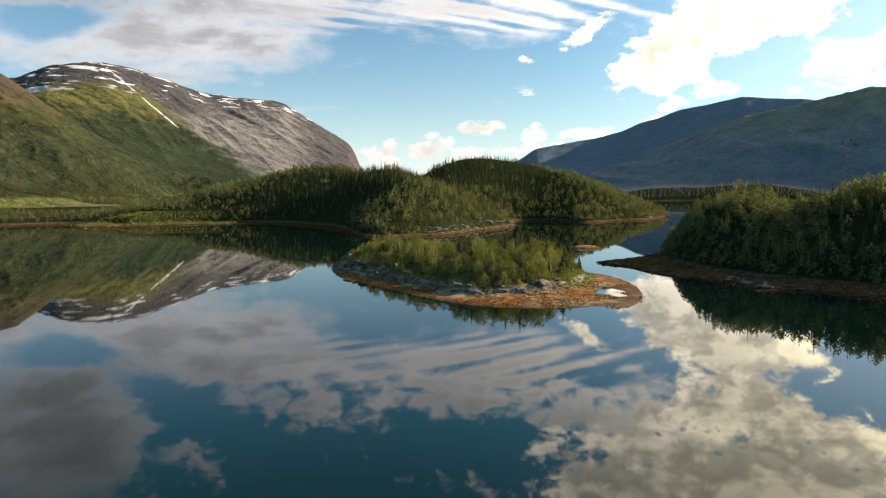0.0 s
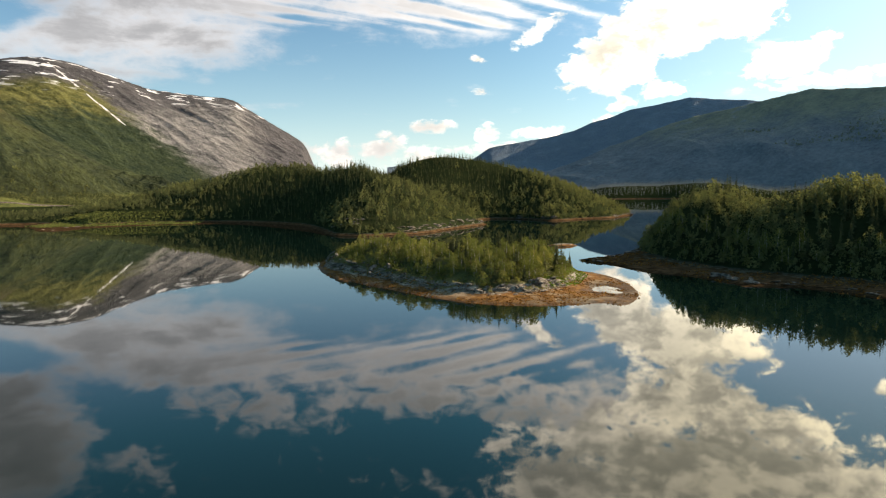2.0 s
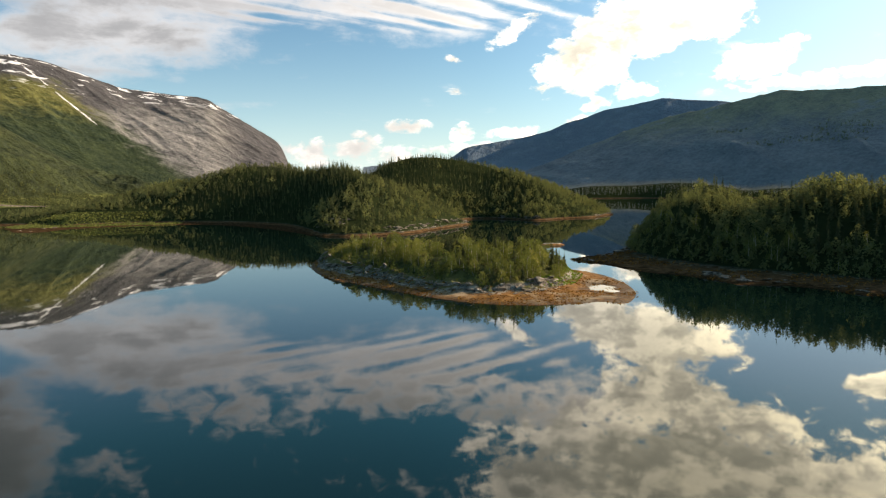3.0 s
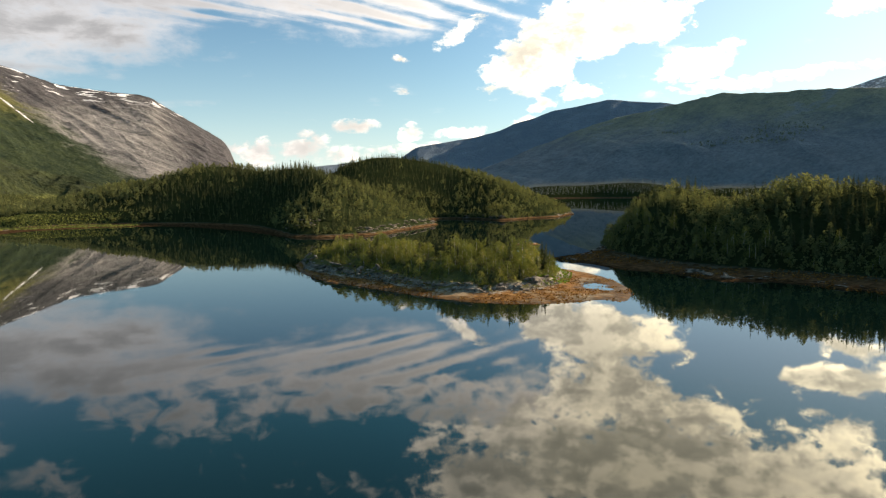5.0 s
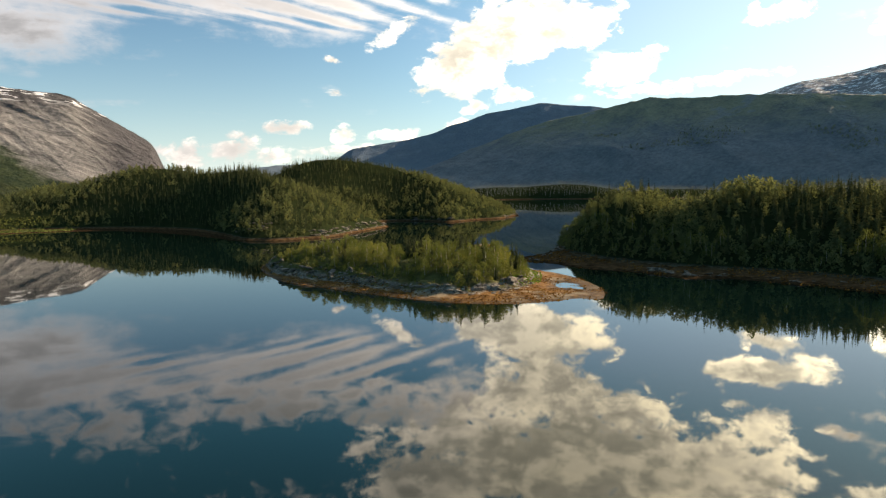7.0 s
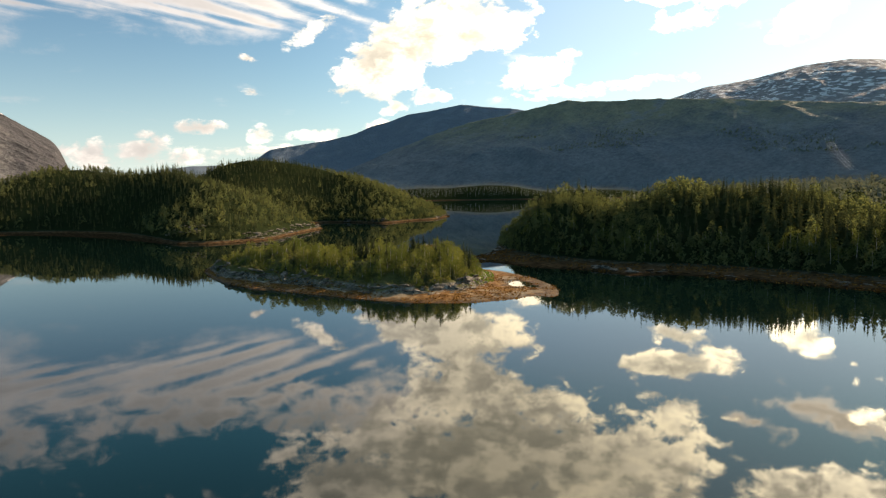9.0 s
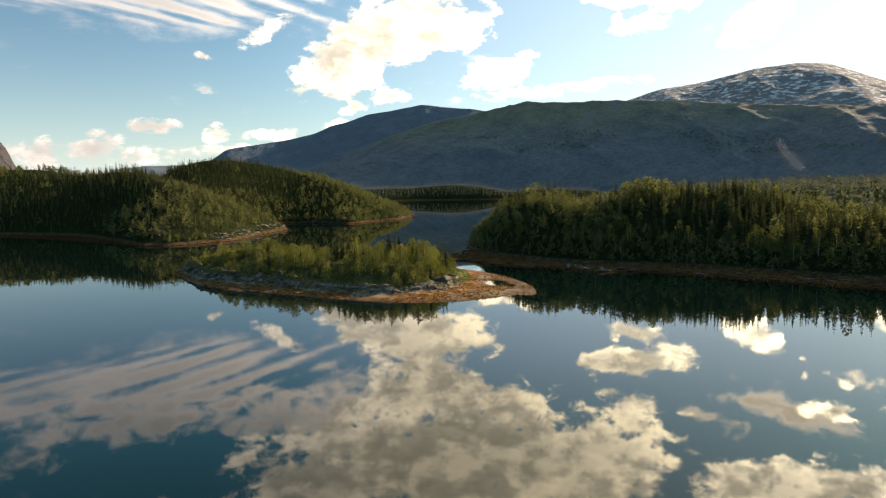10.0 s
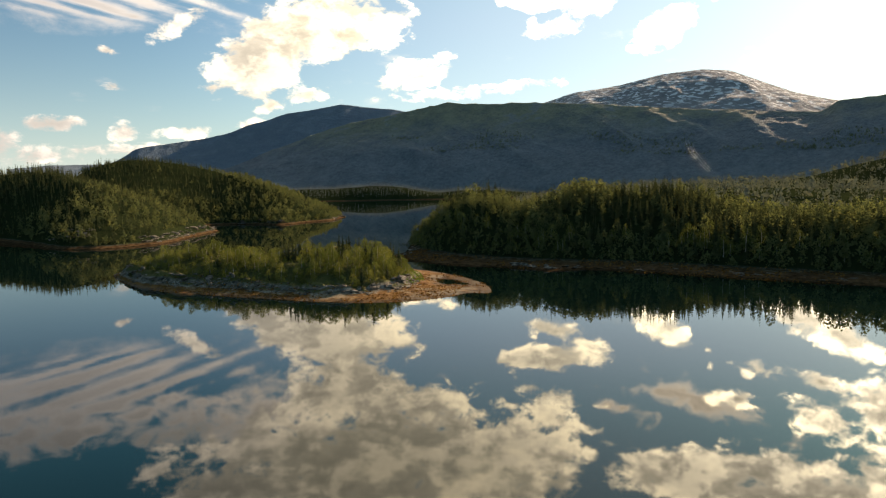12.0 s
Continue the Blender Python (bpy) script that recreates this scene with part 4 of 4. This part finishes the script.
# woods on the far lowlands
qx, qy = scatter(rng, (150, 1060, -60, 900), 11.0, lambda x, y: (inside_distance(x, y, EAST_COAST) > 12) & (inside_distance(x, y, EAST_WOOD) > np.where((x <= 330) & (y <= 378) & (x * .2 + y < 330), 72, 3)) & (np.abs(np.degrees(np.arctan2(x + 61, y - 3)) - 50.5) < 16.5))
qz = east_height(qx, qy)
rx_, ry_ = scatter(rng, (250, 720, 960, 1200), 5.4, lambda x, y: inside_distance(x, y, FAR_COAST) > 8)
qs = rng.rand(len(qx)) < .9
forest("far_wood", qx, qy, qz - .3, rng.uniform(8, 12.5, len(qx)), np.where(qs, "spruce", "birch"), TINY_SHAPES, {"birch": M_FAR_HAZED, "spruce": M_FAR_HAZED},
       {"spruce": "far spruce woods along the sound", "birch": "far birch woods along the sound"}, rng)

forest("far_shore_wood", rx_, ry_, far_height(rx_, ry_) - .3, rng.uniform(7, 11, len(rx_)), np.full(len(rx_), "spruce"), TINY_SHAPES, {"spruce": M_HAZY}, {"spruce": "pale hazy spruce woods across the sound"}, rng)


# ---------------------------------------------------------------- rocks along the shores
def rock_mesh(seed, squash, fine=3):
    """A broken boulder: a rough ball cut by flat faces."""
    r = random.Random(seed)
    bm = bmesh.new()
    bmesh.ops.create_icosphere(bm, subdivisions=fine, radius=1)
    cuts = [(Vector((r.gauss(0, 1), r.gauss(0, 1), r.gauss(0, .8))).normalized(), r.uniform(.38, .8)) for _ in range(11)]
    for v in bm.verts:
        p = v.co.copy()
        for nrm, dist in cuts:
            over = p.dot(nrm) - dist
            if over > 0:
                p -= nrm * over * .97
        p += p.normalized() * noise.noise(p * 2.3 + Vector((seed, 0, 0))) * .10
        p.z *= squash
        v.co = p
    me = bpy.data.meshes.new("rock")
    bm.to_mesh(me)
    bm.free()
    me.materials.append(M_ROCK)
    for f in me.polygons:
        f.use_smooth = False
    return me


ROCKS = [rock_mesh(k + 1, sq) for k, sq in enumerate((.62, .5, .75, .45, .6, .38))]
COARSE = [rock_mesh(k + 21, sq, 2) for k, sq in enumerate((.6, .45, .35))]


def along(loop, start, end, n, r, out):
    """Places along part of a line, from the point nearest to start to that nearest to end, shifted outwards by out."""
    i0 = int(np.argmin(np.hypot(*(loop - start).T)))
    i1 = int(np.argmin(np.hypot(*(loop - end).T)))
    if i1 < i0:
        i1 += len(loop)
    pts = loop[np.arange(i0, i1 + 1) % len(loop)]
    seg = np.concatenate([[0], np.cumsum(np.hypot(*np.diff(pts, axis=0).T))])
    for k in range(n):
        at = r.uniform(0, seg[-1])
        x, y = np.interp(at, seg, pts[:, 0]), np.interp(at, seg, pts[:, 1])
        x2, y2 = np.interp(min(at + 1, seg[-1]), seg, pts[:, 0]), np.interp(min(at + 1, seg[-1]), seg, pts[:, 1])
        a = math.atan2(y2 - y, x2 - x) if at < seg[-1] - 1 else 0
        o = r.uniform(*out)
        yield x + math.sin(a) * o, y - math.cos(a) * o, a


def strew(loop, start, end, n, seed, size, out, height, label, group):
    r = random.Random(seed)
    for x, y, a in along(loop, start, end, n, r, out):
        s = size[0] + (size[1] - size[0]) * r.random() ** 2
        me = ROCKS[r.randrange(len(ROCKS))]
        z = float(height(np.array([x]), np.array([y]))[0])
        ob = tagged(new("rock", me), label, "rock", group)
        ob.matrix_basis = Matrix.LocRotScale((x, y, z - s * .06), Euler((r.uniform(-.3, .3), r.uniform(-.3, .3), a + r.uniform(-.5, .5))), (s * r.uniform(1.1, 2.3), s * r.uniform(.7, 1.1), s * r.uniform(.6, 1.0)))


def rock_stuff(name, loop, start, end, n, seed, size, out, height, label):
    """Small and far rocks past counting, joined."""
    r = random.Random(seed)
    V, F, off = [], [], 0
    for x, y, a in along(loop, start, end, n, r, out):
        s = size[0] + (size[1] - size[0]) * r.random() ** 2
        z = float(height(np.array([x]), np.array([y]))[0])
        m = Matrix.LocRotScale((x, y, z + s * .05), Euler((r.uniform(-.25, .25), r.uniform(-.25, .25), a + r.uniform(-.5, .5))), (s * r.uniform(1.0, 2.2), s * r.uniform(.7, 1.1), s * r.uniform(.6, 1.0)))
        me = COARSE[r.randrange(len(COARSE))]
        V += [m @ v.co for v in me.vertices]
        F += [tuple(k + off for k in p.vertices) for p in me.polygons]
        off += len(me.vertices)
    me = bpy.data.meshes.new(name)
    me.from_pydata(V, [], F)
    me.materials.append(M_ROCK)
    tagged(new(name, me), label, "rocks", kind="stuff")


strew(ISLET_BANK, (-32, 236), (-10, 178), 64, 1, (.35, 1.5), (-1.8, 2.2), islet_height, "grey weathered rock on the islet shore", "rocks round the islet")
strew(ISLET_BANK, (-10, 178), (30, 164), 84, 2, (.3, 1.4), (-1.2, 1.8), islet_height, "grey weathered rock on the islet shore", "rocks round the islet")
strew(ISLET_BANK, (22, 158), (30, 164), 6, 3, (.9, 1.8), (-.3, 1.2), islet_height, "pale sunlit boulder beside the grass", "rocks round the islet")
strew(EAST_COAST, (70, 179), (80, 158), 20, 4, (.5, 2.2), (-6.5, -2.5), east_height, "flat grey rock on the promontory shore", "rocks on the promontory shore")
strew(EAST_COAST, (79, 254), (69, 239), 9, 16, (.9, 1.9), (-4.5, -.5), east_height, "dark jagged rock under the promontory trees", "rocks at the promontory tip")
strew(EAST_COAST, (79, 254), (69, 239), 1, 17, (.8, .8), (-.2, .2), east_height, "lone dark boulder at the water's edge", "rocks at the promontory tip")
strew(EAST_COAST, (72, 246), (50, 214), 22, 6, (.5, 1.8), (-6, -1), east_height, "dark rock at the tip of the promontory", "rocks at the promontory tip")
rock_stuff("islet_stones", ISLET_BANK, (-32, 236), (34, 172), 260, 31, (.2, .7), (-1.0, 4.5), islet_height, "small stones scattered over the islet shore")
rock_stuff("promontory_stones", EAST_COAST, (80, 158), (116, 88), 60, 5, (.3, 1.1), (-9, -2), east_height, "small grey rocks along the promontory shore")
rock_stuff("point_rocks", HILL_COAST, (-8, 352), (48, 436), 110, 7, (.4, 1.9), (-8, -1.5), hill_height, "pale grey rocks on the point below the hill")
rock_stuff("hill_shore_rocks", HILL_COAST, (-58, 382), (-30, 346), 34, 8, (.5, 1.8), (-22, -12), hill_height, "grey rocks on the shore below the hill")
rock_stuff("headland_rocks", HILL_COAST, (76, 496), (106, 469), 26, 9, (.7, 2.4), (-6, -1), hill_height, "pale rocks on the headland shore")
rock_stuff("headland_end_rocks", HILL_COAST, (150, 495), (182, 548), 30, 10, (.7, 2.4), (-5, -1), hill_height, "pale rocks at the end of the headland")
rock_stuff("far_shore_rocks", HILL_COAST, (-222, 418), (-171, 482), 26, 11, (.5, 1.8), (-34, -6), hill_height, "pale rocks on the far tidal shore")


# ---------------------------------------------------------------- seaweed, heather and grass
def tuft_material(name, stops):
    m, N = material(name)
    isl = N.add("ShaderNodeNewGeometry").outputs["Random Per Island"]
    col = N.ramp(isl, stops)
    a = N.add("ShaderNodeBsdfDiffuse", {"Color": col}).outputs[0]
    b = N.add("ShaderNodeBsdfTranslucent", {"Color": col}).outputs[0]
    finish(N, N.add("ShaderNodeMixShader", [.3, a, b]).outputs[0])
    return m


M_WRACK = tuft_material("seaweed", [(0, (0.09, 0.042, 0.011)), (.5, (0.19, 0.088, 0.02)), (1, (0.32, 0.17, 0.042))])
M_HEATH = tuft_material("heather", [(0, (0.06, 0.066, 0.02)), (.5, (0.125, 0.125, 0.036)), (1, (0.26, 0.22, 0.075))])
M_MEADOW = tuft_material("meadow_grass", [(0, (0.08, 0.1, 0.03)), (1, (0.19, 0.2, 0.06))])
M_GRASS = tuft_material("grass", [(0, (0.08, 0.14, 0.02)), (1, (0.2, 0.28, 0.04))])


def tufts(name, n, box, keep, height, size, up, mat, label, seed):
    """Small growth past counting, scattered where keep() lets it."""
    r = np.random.RandomState(seed)
    x, y = r.uniform(box[0], box[1], n), r.uniform(box[2], box[3], n)
    k = keep(x, y)
    x, y = x[k], y[k]
    P = np.stack([x, y, height(x, y) + size * up * .5], 1)
    D = r.normal(0, .5, (len(x), 3)) + (0, 0, 1.2 - up)
    V, Q = leaf_quads(P, D, size, r)
    tagged(new(name, mesh_from(name, V, Q, mat)), label, name.replace("_", " "), kind="stuff")


tufts("seaweed", 26000, (-45, 52, 130, 256), lambda x, y: (inside_distance(x, y, ISLET_COAST) > -.6) & (inside_distance(x, y, ISLET_BANK) < .6) & (rough_noise(x, y, 8, 3) + .35 * (x < 30) > .02), islet_height, .26, .35, M_WRACK, "brown bladderwrack lying on the tidal shore", 21)
tufts("heather", 30000, (-36, 46, 150, 250), lambda x, y: (inside_distance(x, y, ISLET_BANK) > .8) & (rough_noise(x, y, 5, 3) > -.25), islet_height, .24, .6, M_HEATH, "low green heather and moss on the islet", 22)
tufts("grass", 5000, (24, 46, 158, 200), lambda x, y: (inside_distance(x, y, ISLET_BANK) > -2.4) & (inside_distance(x, y, ISLET_BANK) < 2.5), islet_height, .22, .9, M_GRASS, "bright green shore grass beside the seaweed", 23)
tufts("shore_seaweed", 16000, (48, 130, 60, 250), lambda x, y: (inside_distance(x, y, EAST_COAST) > -.6) & (inside_distance(x, y, EAST_WOOD) < 0) & (rough_noise(x, y, 9, 3) > -.1), east_height, .32, .35, M_WRACK, "brown seaweed along the promontory shore", 24)


# ---------------------------------------------------------------- bushes at the foot of the woods
def bushes(name, loop, box, lo, hi, gap, height, tall, label, seed, extra=None, mat=M_BIRCH_FAR, shapes=LOW_SHAPES):
    r = np.random.RandomState(seed)

    def keep(x, y):
        k = inside_distance(x, y, loop)
        k = (k > lo) & (k < hi)
        return k & extra(x, y) if extra else k
    x, y = scatter(r, box, gap, keep)
    forest(name, x, y, height(x, y) - .2, r.uniform(*tall, len(x)), np.full(len(x), "birch"), shapes, {"birch": mat}, {"birch": label}, r)


bushes("promontory_bushes", EAST_WOOD, (60, 160, 60, 275), -.8, 7, 2.2, east_height, (1.6, 4.6), "low birch and willow bushes under the promontory wood", 41)
bushes("hill_bushes", HILL_COAST, (-30, 190, 340, 560), 2.2, 7, 2.6, hill_height, (1.6, 4.0), "low bushes along the foot of the hill", 42, lambda x, y: ~((x > -12) & (x < 50) & (y < 440)))
bushes("islet_bushes", ISLET_BANK, (-36, 46, 150, 250), 1.0, 30, 2.5, islet_height, (.7, 2.0), "low juniper and willow bushes on the islet", 43, mat=leaf_material("bush_leaves", BIRCH, False, .4, .16))


# ---------------------------------------------------------------- woods on the mountain sides
def slope_wood(name, rangle, az, s_, n, tall, label, seed, conifer=.7, mats=FAR_MATS):
    r = np.random.RandomState(seed)
    a, t = r.uniform(*az, n), s_[0] + (s_[1] - s_[0]) * r.rand(n) ** 1.3
    x, y, z = rangle.place(a, t)
    k = rough_noise(x, y, 160, 3) > -.35 + .62 * t
    forest(name, x[k], y[k], z[k] - .5, r.uniform(*tall, k.sum()), np.where(r.rand(k.sum()) < conifer, "spruce", "birch"), TINY_SHAPES, mats, {"spruce": "spruce woods " + label, "birch": "birch woods " + label}, r)


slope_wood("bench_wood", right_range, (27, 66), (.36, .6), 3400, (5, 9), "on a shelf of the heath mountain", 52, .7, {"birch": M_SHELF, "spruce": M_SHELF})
slope_wood("spur_wood", fore_range, (-34, -16), (.09, .8), 13000, (6, 11), "on the green mountain spur", 51, .985)


# ---------------------------------------------------------------- power line on the mountain side
m_cable, N = material("cable")
finish(N, N.add("ShaderNodeBsdfPrincipled", {"Base Color": (0.75, 0.75, 0.72, 1), "Metallic": 0.6, "Roughness": 0.4}).outputs[0])
line = tagged(new("power_line"), "three pale power cables sagging down the mountain side", "power line")
for k in range(3):
    steps = np.linspace(0, 1, 15)
    pts = []
    for t in steps:
        a = 51.25 + .22 * k + 1.65 * t ** 1.5
        r = 1420 - 20 * t
        up = 26.8 + r * math.tan(radians(2.95 - 2.4 * t))
        pts.append((-61 + r * math.sin(radians(a)), 3 + r * math.cos(radians(a)), up))
    v, q = tube(pts, [.16] * 15, 5)
    part("cable", mesh_from("cable", v, q, m_cable, smooth=True), line)

tufts("meadow_grass", 30000, (-330, -150, 445, 620), lambda x, y: (inside_distance(x, y, HILL_COAST) > 5) & (hill_height(x, y) < 8) & (rough_noise(x, y, 45, 2) < -.1), hill_height, .7, .8, M_MEADOW, "pale green meadow behind the far shore", 25)


# ---------------------------------------------------------------- road along the foot of the spur
def road_bank(name, rangle, az, s_, high, mat, label):
    """A long low stone bank that carries a road along the slope."""
    a = np.linspace(az[0], az[1], 40)
    x, y, z = rangle.place(a, np.full(40, s_))
    n = np.stack([np.sin(np.radians(a)), np.cos(np.radians(a))], 1)
    z = np.convolve(np.pad(z, 6, mode="edge"), np.ones(13) / 13, "valid")
    rows = [(-3.2, -6.0), (-2.6, high), (2.6, high), (3.2, -6.0)]
    V = np.concatenate([np.stack([x + n[:, 0] * o, y + n[:, 1] * o, z + h], 1) for o, h in rows])
    q = [[r * 40 + k, r * 40 + k + 1, (r + 1) * 40 + k + 1, (r + 1) * 40 + k] for r in range(3) for k in range(39)]
    tagged(new(name, mesh_from(name, V, np.array(q), mat)), label, "road", kind="structure")


road_bank("road", fore_range, (-29.4, -24.6), .05, 1.5, M_ROCK, "low grey stone road bank at the foot of the green slope")
